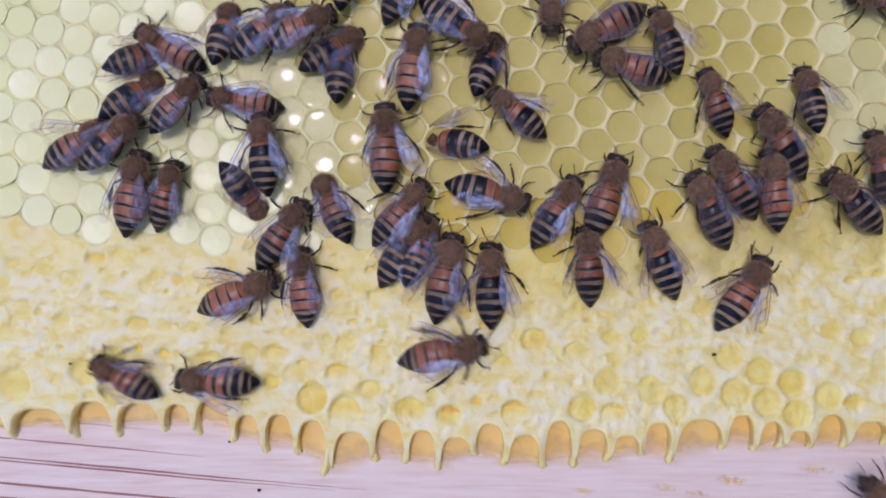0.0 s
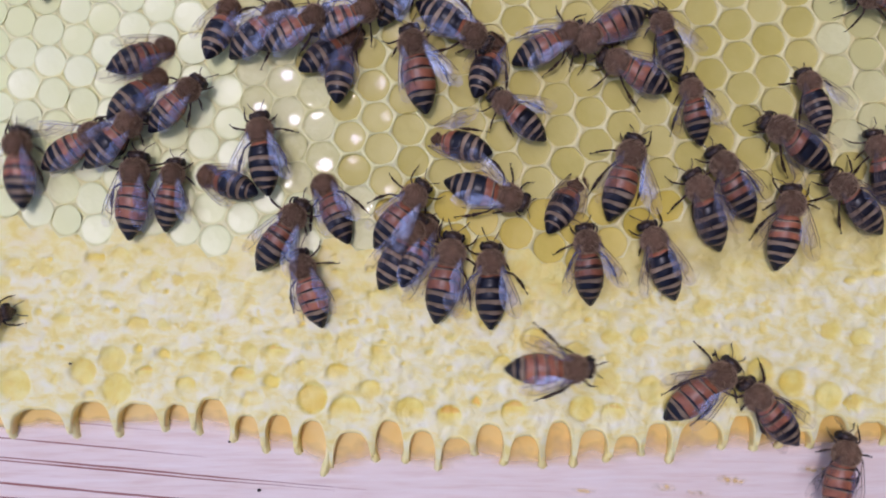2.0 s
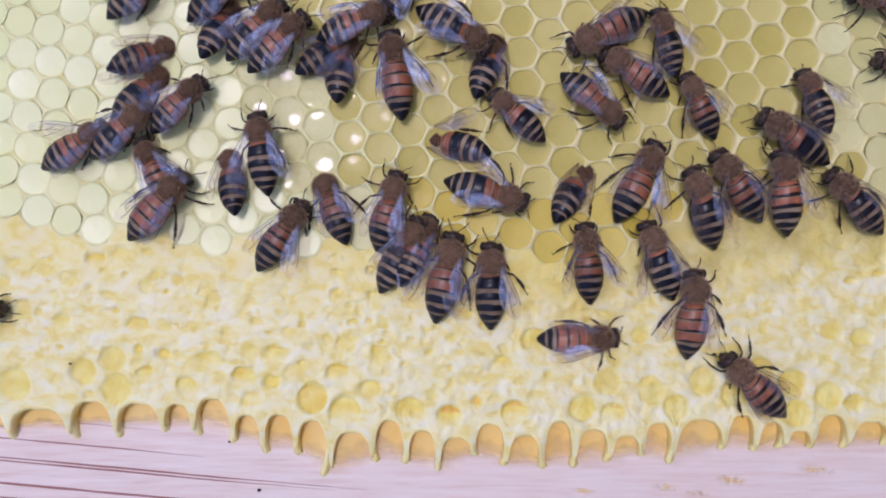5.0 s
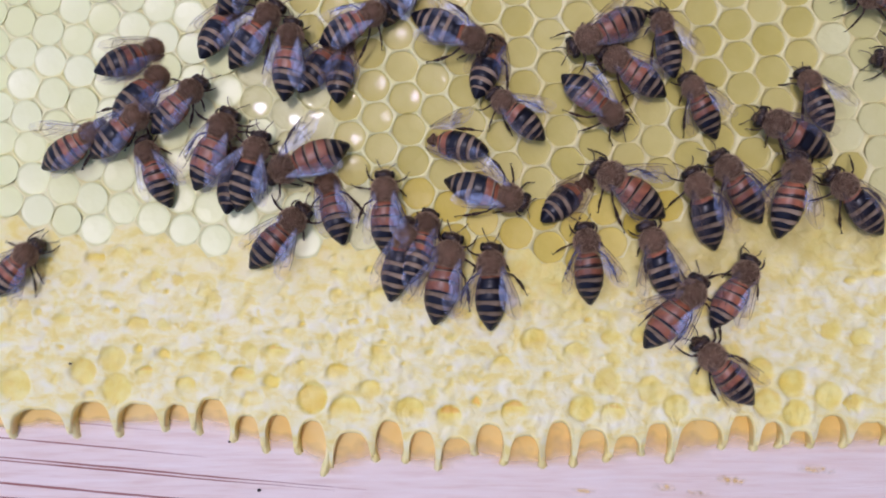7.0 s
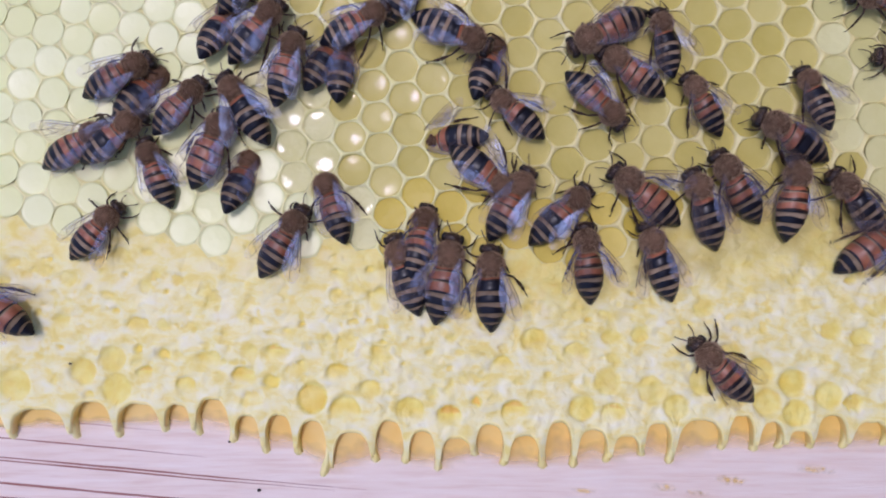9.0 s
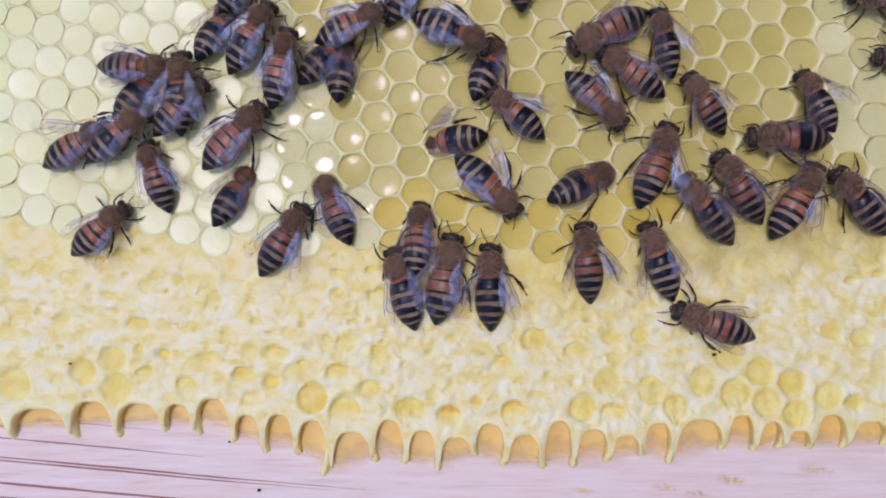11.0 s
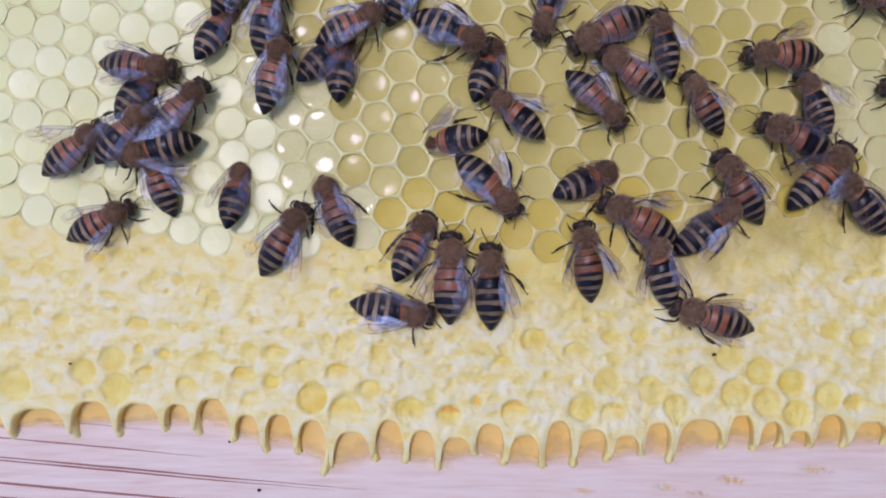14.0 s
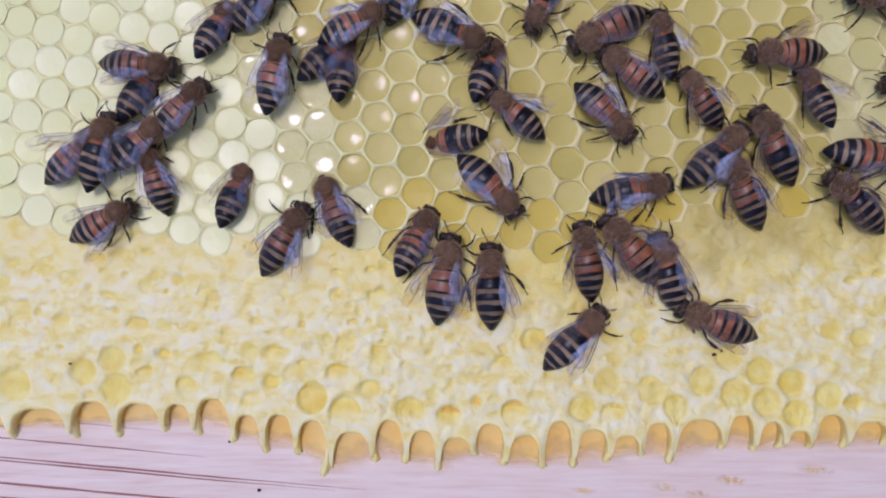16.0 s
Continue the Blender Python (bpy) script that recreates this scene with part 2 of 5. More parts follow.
# x of each bridge, its lower end, and the arch that follows it
FEET = [(-84, -29.6, 25.2), (-74, -29.8, 25.0), (-66.4, -29.9, 24.8), (-57.2, -29.9, 23.7), (-50.2, -29.7, 24.0), (-42.9, -28.8, 24.1), (-38.2, -29.4, 23.3), (-32.2, -30.5, 25.8),
        (-27.6, -32.2, 25.7), (-22.6, -32.4, 26.6), (-17.3, -35.8, 28.4), (-10.8, -33.6, 26.6), (-5.6, -33.8, 28.2), (-0.7, -35.0, 29.3), (4.6, -32.6, 27.2), (9.8, -34.2, 28.9),
        (15.2, -34.6, 26.8), (20.2, -34.4, 28.0), (25.6, -33.6, 29.0), (30.4, -32.6, 27.0), (35.4, -33.8, 26.5), (43.2, -31.6, 25.8), (48.0, -31.9, 26.8), (52.4, -31.4, 28.2),
        (56.6, -31.4, 25.8), (62.2, -31.4, 26.8), (68.5, -31, 27.0), (75, -31, 27.0), (82, -31, 27)]
FEET = [(x * 1.012, y, top) for x, y, top in FEET]


def arch_top(x):
    return next((-top for (x0, _, top), (x1, _, _) in zip(FEET, FEET[1:]) if x0 <= x < x1), -26.0)


cells, waiting, seen = [], [(0, 0)], {(0, 0)}
while waiting:
    i, j = waiting.pop(0)
    x, y = cell_centre(i, j)
    if not (-92 < x < 92 and arch_top(x) + 2.9 < y < 62) or any(math.hypot(x - c[2], y - c[3]) < 3.5 for c in cells):
        continue
    cells.append((i, j, x, y))
    for di, dj in ((1, 0), (0, 1), (-1, 1), (-1, 0), (0, -1), (1, -1)):
        if (i + di, j + dj) not in seen:
            seen.add((i + di, j + dj))
            waiting.append((i + di, j + dj))


def kind_of(x, y):
    if y > open_edge(x):
        lean = x + 0.35 * y + 3 * wave(x, y, 3.3, 9)
        return "pale" if lean < -21 else "mid" if lean < -10 or x + 0.3 * y + 5 * wave(x, y, 6.4, 12) > 66 else "ripe" if y < 9 + 4 * wave(x, y, 19.4, 7) else "honey"
    return "cap"


# sunken lids over single cells: x, y, radius, depth, and how far the lower rim is still roofed
PITS = [(44.1, -16.7, 2.2, 0.4, 0), (48.8, -18.8, 2.3, 0.55, 0), (53.8, -20.6, 2.3, 0.6, 0), (59.4, -22.6, 2.3, 0.6, 0), (40.0, -20.4, 2.4, 0.4, 0), (45.1, -22.2, 2.5, 0.45, 0), (49.9, -23.7, 2.4, 0.5, 0), (54.5, -25.3, 2.3, 0.6, 0), (36.0, -24.4, 2.2, 0.45, 0),
        (63.2, -23.7, 1.7, 0.8, 0), (32.0, -21.7, 2.3, 0.3, 0), (25.3, -20.4, 2.3, 0.35, 0)]
PITS += [(-65.9, -20.9, 2.7, 0.5, 0), (-55.4, -18.8, 2.2, 0.5, 0), (-50.8, -16.9, 2.2, 0.5, 0), (-50.3, -21.5, 2.5, 0.6, 0), (-45.8, -19.2, 1.6, 0.9, 0.5),
        (-35.9, -17.0, 2.0, 0.6, 0.3), (-30.8, -19.4, 1.9, 0.8, 0.2), (-26.3, -20.4, 1.5, 0.7, 0), (-25.7, -16.2, 1.9, 0.9, 0.6), (-20.1, -23.0, 2.5, 0.8, 0), (-15.1, -25.0, 2.6, 0.7, 0.4), (-16.2, -19.2, 2.0, 0.8, 0.7), (-5.1, -25.0, 2.4, 0.7, 0.3)]
PITS += [(1.0, -25.9, 2.1, 1.1, 0.55), (5.3, -23.6, 1.0, 1.0, 0), (11.0, -25.3, 2.2, 1.0, 0.7), (26.2, -25.6, 2.1, 0.95, 0.7), (21.4, -24.6, 2.2, 0.6, 0), (14.0, -14.2, 2.2, 0.6, 0.2), (20.5, -16.2, 2.1, 0.5, 0.3), (9.2, -18.0, 2.0, 0.7, 0.5), (-11.2, -21.7, 1.9, 0.6, 0.4), (-39.6, -21.0, 1.8, 0.6, 0.2)]
pit_random = random.Random(12)
scattered = []
for k in range(900):
    px, py = pit_random.uniform(-90, 90), pit_random.uniform(-26, 1)
    pr = pit_random.choice((0.5, 0.7, 0.9, 1.2, 1.6, 1.9))
    if py > open_edge(px) - 3 or py < -24 or (px > 27 and py < -14) or any(math.hypot(px - p[0], py - p[1]) < pr + p[2] + 0.3 for p in PITS + scattered) or wave(px, py, 30.3, 16) + 0.25 * wave(px, py, 3.8, 5) < -0.22 + 0.012 * (py + 10):
        continue
    scattered.append((px, py, pr, pit_random.uniform(0.25, 0.8), pit_random.choice((0, 0, 0.3, 0.6))))
PITS += scattered[:330]
PIT_AT = {}
for p in PITS:
    for gx in range(int((p[0] - 4) // 4), int((p[0] + 4) // 4) + 1):
        for gy in range(int((p[1] - 4) // 4), int((p[1] + 4) // 4) + 1):
            PIT_AT.setdefault((gx, gy), []).append(p)


def rim_height(x, y):
    """Height of the open cells' rims."""
    return 0.08 + 0.25 * wave(x, y, 1.7, 11) + 0.12 * wave(x, y, 9.2, 2.0)


def lumps(x, y):
    """Height of the uneven sealed face, which starts level with the open cells."""
    rise = max(0.0, min(1.0, (open_edge(x) - y) / 6))
    sealed = 0.16 + 0.22 * wave(x, y, 11.3, 3.4) + 0.20 * wave(x, y, 4.9, 1.3) + 0.09 * wave(x, y, 2.9, 0.6)
    return (rim_height(x, y) - 0.03) * (1 - rise) + sealed * rise


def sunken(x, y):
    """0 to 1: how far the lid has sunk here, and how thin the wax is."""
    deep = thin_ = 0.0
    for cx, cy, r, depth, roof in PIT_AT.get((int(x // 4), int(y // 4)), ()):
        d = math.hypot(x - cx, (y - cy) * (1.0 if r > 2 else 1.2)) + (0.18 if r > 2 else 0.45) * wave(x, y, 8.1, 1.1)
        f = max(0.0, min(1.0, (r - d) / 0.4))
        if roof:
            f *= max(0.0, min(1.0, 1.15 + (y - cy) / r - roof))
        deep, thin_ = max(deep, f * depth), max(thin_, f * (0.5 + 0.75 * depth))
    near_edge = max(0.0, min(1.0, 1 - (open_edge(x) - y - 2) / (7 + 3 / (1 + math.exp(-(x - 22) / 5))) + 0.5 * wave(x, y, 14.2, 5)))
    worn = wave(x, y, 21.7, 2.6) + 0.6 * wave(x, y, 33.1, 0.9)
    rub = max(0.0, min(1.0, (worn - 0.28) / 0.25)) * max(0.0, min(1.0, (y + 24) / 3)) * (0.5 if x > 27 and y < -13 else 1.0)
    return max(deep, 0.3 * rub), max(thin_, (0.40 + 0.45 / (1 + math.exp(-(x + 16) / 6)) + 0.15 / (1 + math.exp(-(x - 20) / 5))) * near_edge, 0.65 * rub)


def skin_and_dimming(x, y):
    """0 to 1: a thin clear skin through which the honey shows, and painted dimming on the right."""
    near = max(0.0, min(1.0, 1 - (open_edge(x) - y - 3) / 8 + 0.7 * wave(x, y, 17.2, 4)))
    return 0.85 * near / (1 + math.exp(-(x - 24) / 5))


def face(x, y):
    return lumps(x, y) - 0.75 * sunken(x, y)[0]


AROUND = [(1, 0), (0, 1), (-1, 1), (-1, 0), (0, -1), (1, -1)]
cells.sort(key=lambda c: c[2] ** 2 + (c[3] * 1.4 - 4) ** 2)
outer_v, outer_f, fills = [], [], []
for number, (i, j, x, y) in enumerate(cells):
    wax_v, wax_f = [], []
    near = [cell_centre(i + di, j + dj) for di, dj in AROUND]
    near.sort(key=lambda p: math.atan2(p[1] - y, p[0] - x))
    corners = [((x + near[k][0] + near[(k + 1) % 6][0]) / 3, (y + near[k][1] + near[(k + 1) % 6][1]) / 3) for k in range(6)]
    outer = []
    for k in range(6):
        (ax, ay), (bx, by) = corners[k], corners[(k + 1) % 6]
        outer += [(ax, ay), ((2 * ax + bx) / 3, (2 * ay + by) / 3), ((ax + 2 * bx) / 3, (ay + 2 * by) / 3)]
    size = sum(math.hypot(px - x, py - y) for px, py in outer) / len(outer)
    kind = kind_of(x, y)
    sag = 0.25 * wave(x, y, 1.7, 11)
    inset = (0.875 + 0.03 * rng.uniform(-1, 1)) * size
    rings = [(1.0, 0.0, 0.08), (0.965, 0.3, 0.07), (0.93, 0.7, -0.02), (0.915, 1.0, -0.30), (0.90, 1.0, -1.2), (0.88, 1.0, -3.0), (0.7, 1.0, -6.0)]
    base, n = len(wax_v), 18
    cx, cy = x + rng.uniform(-0.12, 0.12), y + rng.uniform(-0.12, 0.12)
    for grow, round_, z in rings:
        for px, py in outer:
            d = math.hypot(px - x, py - y)
            ux, uy = (px - x) / d, (py - y) / d
            r = d * (1 - round_) + round_ * (0.12 * inset * d / size + 0.88 * inset)
            if round_ == 0:
                wax_v.append((px, py, rim_height(px, py)))
            else:
                r *= (grow / 0.915) if round_ == 1.0 else 1
                wax_v.append((cx * min(1, round_) + x * (1 - min(1, round_)) + ux * r, cy * min(1, round_) + y * (1 - min(1, round_)) + uy * r, z + sag))
    if kind == "cap":
        wax_v = [(px, py, pz - 2.2) for px, py, pz in wax_v]
    for k in range(len(rings) - 1):
        for q in range(n):
            w = (q + 1) % n
            wax_f.append((base + k * n + q, base + k * n + w, base + (k + 1) * n + w, base + (k + 1) * n + q))
    wax_f.append(tuple(base + (len(rings) - 1) * n + q for q in range(n)))
    if number < 300:
        part("cell_wall", mesh("cell_wall", wax_v, wax_f, [WAX]), comb)
    else:
        outer_f += [tuple(k + len(outer_v) for k in f) for f in wax_f]
        outer_v += wax_v
    fills.append((kind, cx, cy, inset, size, sag, outer))
tagged(part("outer_cell_wall", mesh("outer_cell_wall", outer_v, outer_f, [WAX]), comb), kind="stuff")


def honey_disc(seed):
    """A honey surface of unit radius, hollow like a shallow dish."""
    r = random.Random(seed)
    dish, ox, oy = r.uniform(0.03, 0.05), r.uniform(-0.2, 0.2), r.uniform(-0.2, 0.2)
    verts, faces = [(0, 0, -dish)], []
    for rad in (0.2, 0.4, 0.6, 0.8, 0.93, 1.0):
        for q in range(24):
            w = 2 * math.pi * q / 24
            x, y = rad * math.cos(w), rad * math.sin(w)
            verts.append((x, y, dish * ((x - ox) ** 2 + (y - oy) ** 2 - 1) + (0.03 if rad == 1.0 else 0)))
    for q in range(24):
        faces.append((0, 1 + q, 1 + (q + 1) % 24))
        for k in range(5):
            a, b = 1 + k * 24, 1 + (k + 1) * 24
            faces.append((a + q, b + q, b + (q + 1) % 24, a + (q + 1) % 24))
    return verts, faces


def cap_mesh(cx, cy, outer):
    """A lumpy wax lid over one cell, in the comb's own space."""
    verts, faces, low = [], [], []
    levels = [k / 9 for k in range(10)]
    ring = []
    for (ax, ay), (bx, by) in zip(outer, outer[1:] + outer[:1]):
        ring += [(ax, ay), ((ax + bx) / 2, (ay + by) / 2)]
    for k, f in enumerate(levels):
        for px, py in (ring if k else ring[:1]):
            x, y = cx + (px - cx) * f, cy + (py - cy) * f
            deep, thin_ = sunken(x, y)
            verts.append((x, y, lumps(x, y) - 0.75 * deep))
            low.append(thin_)
    n = len(ring)
    ids = lambda k, q: 0 if k == 0 else 1 + (k - 1) * n + q % n
    for q in range(n):
        faces.append((0, ids(1, q), ids(1, q + 1)))
        for k in range(1, len(levels) - 1):
            faces.append((ids(k, q), ids(k + 1, q), ids(k + 1, q + 1), ids(k, q + 1)))
    if cy < -13:
        # a lid beside the half cells has a turned-down edge
        last, o = len(verts) - n, len(verts)
        verts += [(x, y, z - 0.004) for x, y, z in verts[last:o]] + [(x, y, z - 0.7) for x, y, z in verts[last:o]]
        low += low[last:] * 2
        faces += [(o + q, o + n + q, o + n + (q + 1) % n, o + (q + 1) % n) for q in range(n)]
    me = mesh("cell_cap", verts, faces, [CAPPING])
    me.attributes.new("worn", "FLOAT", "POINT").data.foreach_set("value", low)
    me.attributes.new("skin", "FLOAT", "POINT").data.foreach_set("value", [skin_and_dimming(x, y) for x, y, z in verts])
    return me


discs = {"ripe": [mesh("ripe_honey", *honey_disc(k + 30), [RIPE_HONEY], unit=1) for k in range(5)],
         "honey": [mesh("honey", *honey_disc(k), [HONEY], unit=1) for k in range(5)],
         "mid": [mesh("light_honey", *honey_disc(k + 60), [MID_HONEY], unit=1) for k in range(5)],
         "pale": [mesh("pale_honey", *honey_disc(k + 9), [PALE_HONEY], unit=1) for k in range(5)]}
fills.sort(key=lambda f: f[1] ** 2 + (f[2] * 1.3) ** 2)
count = {}
rest = []
for kind, x, y, inset, size, sag, outer in fills:
    group = "cap" if kind == "cap" else "honey"
    count[group] = count.get(group, 0) + 1
    if kind == "cap":
        me = cap_mesh(x, y, outer)
        m = Matrix.Identity(4)
    else:
        if kind == "pale":
            r, z = inset * 1.06, 0.03 - 0.05 * rng.random()
            me = rng.choice(discs["pale"])
        else:
            r, z = inset * 1.04, (-0.06 - 0.12 * rng.random() if kind == "mid" else -0.12 - 0.25 * rng.random())
            me = rng.choice(discs[kind])
        m = Matrix.LocRotScale(Vector((x, y, z + sag)) * MM, Euler((radians(rng.gauss(0, 2.2)), radians(rng.gauss(0, 2.2)), rng.uniform(0, 6.28))), Vector((r, r, r)) * MM)
    if count[group] <= 290 and abs(x) < 78 and y < 48:
        ob = part("cell_cap" if group == "cap" else "honey", me, comb)
        ob.matrix_basis = m
    else:
        rest.append((me, m))
rest_v, rest_f, rest_s = [], [], []
for me, m in rest:
    o = len(rest_v)
    rest_v += [tuple(m @ q.co) for q in me.vertices]
    rest_f += [tuple(i + o for i in p.vertices) for p in me.polygons]
    rest_s += [[HONEY, PALE_HONEY, CAPPING, MID_HONEY, RIPE_HONEY].index(me.materials[p.material_index]) for p in me.polygons]
if rest:
    me = mesh("outer_cell_fill", rest_v, rest_f, [HONEY, PALE_HONEY, CAPPING, MID_HONEY, RIPE_HONEY], rest_s, unit=1)
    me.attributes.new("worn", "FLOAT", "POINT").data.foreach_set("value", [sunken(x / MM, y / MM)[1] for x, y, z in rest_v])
    me.attributes.new("skin", "FLOAT", "POINT").data.foreach_set("value", [skin_and_dimming(x / MM, y / MM) for x, y, z in rest_v])
    tagged(part("outer_cell_fill", me, comb), kind="stuff")

# ---------------- wax bridges from the comb to the bar ----------------
built = {(c[0], c[1]) for c in cells}
LOW_BUILT = [(c[2], c[3]) for c in cells if c[3] < -12]
LOW_BARE = [cell_centre(i + di, j + dj) for i, j, x, y in cells if y < -12 for di, dj in AROUND if (i + di, j + dj) not in built]


def under_lids(x, y, built_near, bare_near):
    """How far the skin dips to pass under the lids of whole cells."""
    a = min((math.hypot(x - c[0], y - c[1]) for c in built_near), default=9.0)
    b = min((math.hypot(x - c[0], y - c[1]) for c in bare_near), default=9.0)
    return -0.09 + 0.55 * max(0.0, min(1.0, (b - a - 0.7) / 1.2))


for k in range(len(FEET) - 1):
    (x0, y0, top), (x1, y1, _) = FEET[k], FEET[k + 1]
    mid, half = (x0 + x1) / 2, (x1 - x0) / 2
    verts, faces, slots = [], [], []
    steps, above = 30, (11.2, 10.6, 10.0, 9.4, 8.8, 8.2, 7.6, 7.1, 6.6, 6.1, 5.6, 5.1, 4.6, 4.2, 3.8, 3.4, 3.0, 2.6, 2.2, 1.8, 1.4, 1.0, 0.65, 0.35)
    rows_ = len(above) + 4
    before, after = FEET[max(k - 1, 0)][2], FEET[k + 1][2]
    built_near = [c for c in LOW_BUILT if x0 - 6 < c[0] < x1 + 6]
    bare_near = [c for c in LOW_BARE if x0 - 6 < c[0] < x1 + 6]
    open_half = 1 - 0.34 / half
    for s in range(steps + 1):
        u = -1 + 2 * s / steps
        lift = (1 - min(1.0, abs(u) / open_half) ** 3.2) ** 0.5
        xx = mid + half * u
        foot = y0 + (y1 - y0) * (u + 1) / 2 + 1.1
        level = top + (((before if u < 0 else after) + top) / 2 - top) * abs(u) ** 4
        yy = foot + (-top - foot) * lift + 0.15 * wave(xx, k, 3.1, 0.9)
        for f in above:
            y = yy + f * (1 if yy > -top - 1 else 1 + 0.5 * (-top - yy) / 3.5)
            run = max(0.0, -level - 0.6 - y)
            verts.append((xx, y, face(xx, y) * max(0.0, 1 - 0.4 * run) - 0.05 - 0.055 * run * run - under_lids(xx, y, built_near, bare_near)))
        run = max(0.0, -level - 0.6 - yy)
        z = -0.06 - 0.055 * run * run
        verts += [(xx, yy + 0.1, z - 0.12), (xx, yy, z - 0.35), (xx, yy + 0.05, z - 0.9), (xx, yy + 0.3, BAR_TOP + 0.1)]
    for s in range(steps):
        a = rows_ * s
        for r in range(rows_ - 1):
            faces.append((a + r, a + 1 + r, a + rows_ + 1 + r, a + rows_ + r))
            slots.append(2 if r >= rows_ - 3 else 1 if r >= rows_ - 6 else 0)
    me = mesh("half_cell", verts, faces, [CAPPING, BRIDGE, POCKET], slots)
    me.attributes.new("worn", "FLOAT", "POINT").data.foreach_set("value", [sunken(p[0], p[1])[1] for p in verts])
    part("half_cell", me, comb)
    # a thin film of wax on the wood inside the arch, with the arch's shade painted in
    verts, faces, depth = [], [], []
    for r in range(9):
        f = r / 8
        for s in range(7):
            x = x0 + (x1 - x0) * s / 6
            y = -top + 0.8 + (-35.5 + top - 0.8) * f
            verts.append((x, y, BAR_TOP + 0.17))
            reach = -top + (y0 + (y1 - y0) * s / 6 + top) * (0.62 + 0.33 / (1 + math.exp(-(x + 28) / 4)))
            depth.append((1.3 + 0.6 / (1 + math.exp((x + 26) / 4))) * max(0.0, min(1.0, (y - reach) / (-top - reach))) ** 0.8)
    for r in range(8):
        for s in range(6):
            a = 7 * r + s
            faces.append((a, a + 7, a + 8, a + 1))
    me = mesh("stain", verts, faces, [STAIN_SHADE])
    me.attributes.new("film", "FLOAT", "POINT").data.foreach_set("value", depth)
    part("stain", me, comb, "brown wax film and painted shade in an empty half cell")
for k, (x0, y0, top) in enumerate(FEET):
    # a wax tongue that runs from the comb's face down to the bar
    rings = []
    lean = 0.45 * math.sin(k * 2.4) if k != 10 else -1.4
    start = -max(top, FEET[k - 1][2] if k else top) + 0.8
    for s in range(15):
        f = s / 14
        y = start + (y0 - start) * f
        z = -0.15 + (BAR_TOP + 0.45 + 0.15) * f ** 1.9 - 0.9 * max(0.0, 0.22 - f) / 0.22
        w = 0.36 + 0.3 * max(0.0, 0.3 - f) + 0.40 * max(0, f - 0.6) + 0.09 * wave(x0, y, 3.7, 1.2)
        if s == 14:
            w, z = 0.2, BAR_TOP + 0.1
        x = x0 + lean * f * f
        rings.append([(x - w * 1.5, y, min(z - 0.1, BAR_TOP + 0.0)), (x - w * 1.05, y, z - 0.45), (x - 0.75 * w, y, z - 0.13), (x, y, z), (x + 0.75 * w, y, z - 0.13), (x + w * 1.05, y, z - 0.45), (x + w * 1.5, y, min(z - 0.1, BAR_TOP + 0.0))])
    part("wax_bridge", mesh("wax_bridge", *loft(rings), [BRIDGE]), comb)

# ---------------- the wooden bar ----------------
TILT = math.tan(radians(-5.2))
LINES = [(-29.85, 0.34, -90, -37), (-32.9, 0.30, -90, -12), (-33.4, 0.30, -90, -17), (-36.95, 0.42, -90, -8), (-39.2, 0.36, -90, -20), (-26.45, 0.28, -90, -44), (-42.5, 0.4, -90, 60), (-46, 0.4, -90, 50)]


def bar_height(x, y):
    z = 0.06 * wave(x * 0.12, y, 4.4, 1.3) + 0.05 * wave(x, y, 8.8, 9)
    for y0, w, xa, xb in LINES:
        c = y0 + TILT * (x + 68) + 0.10 * wave(x, y0, 6.1, 25)
        fade = min(1.0, max(0.0, (xb + 6 * wave(y0, x, 1.1, 12) - x) / 8))
        d = abs(y - c) / (0.5 * w + 0.02)
        if d < 1 and fade > 0:
            z -= 0.05 * (1 - d * d) * fade
    return z


bar_v, bar_f, bar_s = [], [], []
nx, ny = 121, 90
xs = [-92 + 184 * k / (nx - 1) for k in range(nx)]
ys = [-22 - 34 * k / (ny - 1) for k in range(ny)]
for yv in ys:
    for xv in xs:
        z = bar_height(xv, yv)
        bar_v.append((xv, yv, BAR_TOP + z))
for r in range(ny - 1):
    for c in range(nx - 1):
        q = (r * nx + c, (r + 1) * nx + c, (r + 1) * nx + c + 1, r * nx + c + 1)
        bar_f.append(q)
        bar_s.append(0)
o = len(bar_v)
bar_v += [(-92, -22, -14), (92, -22, -14), (92, -56, -14), (-92, -56, -14), (-92, -22, BAR_TOP - 0.05), (92, -22, BAR_TOP - 0.05), (92, -56, BAR_TOP - 0.05), (-92, -56, BAR_TOP - 0.05)]
bar_f += [(o, o + 1, o + 2, o + 3), (o, o + 4, o + 5, o + 1), (o + 1, o + 5, o + 6, o + 2), (o + 2, o + 6, o + 7, o + 3), (o + 3, o + 7, o + 4, o)]
bar_s += [0] * 5
bar = tagged(new("frame_bar", mesh("frame_bar", bar_v, bar_f, [WOOD], bar_s)), "pale pinkish pine bar of a hive frame with reddish grain lines", "hive frame")

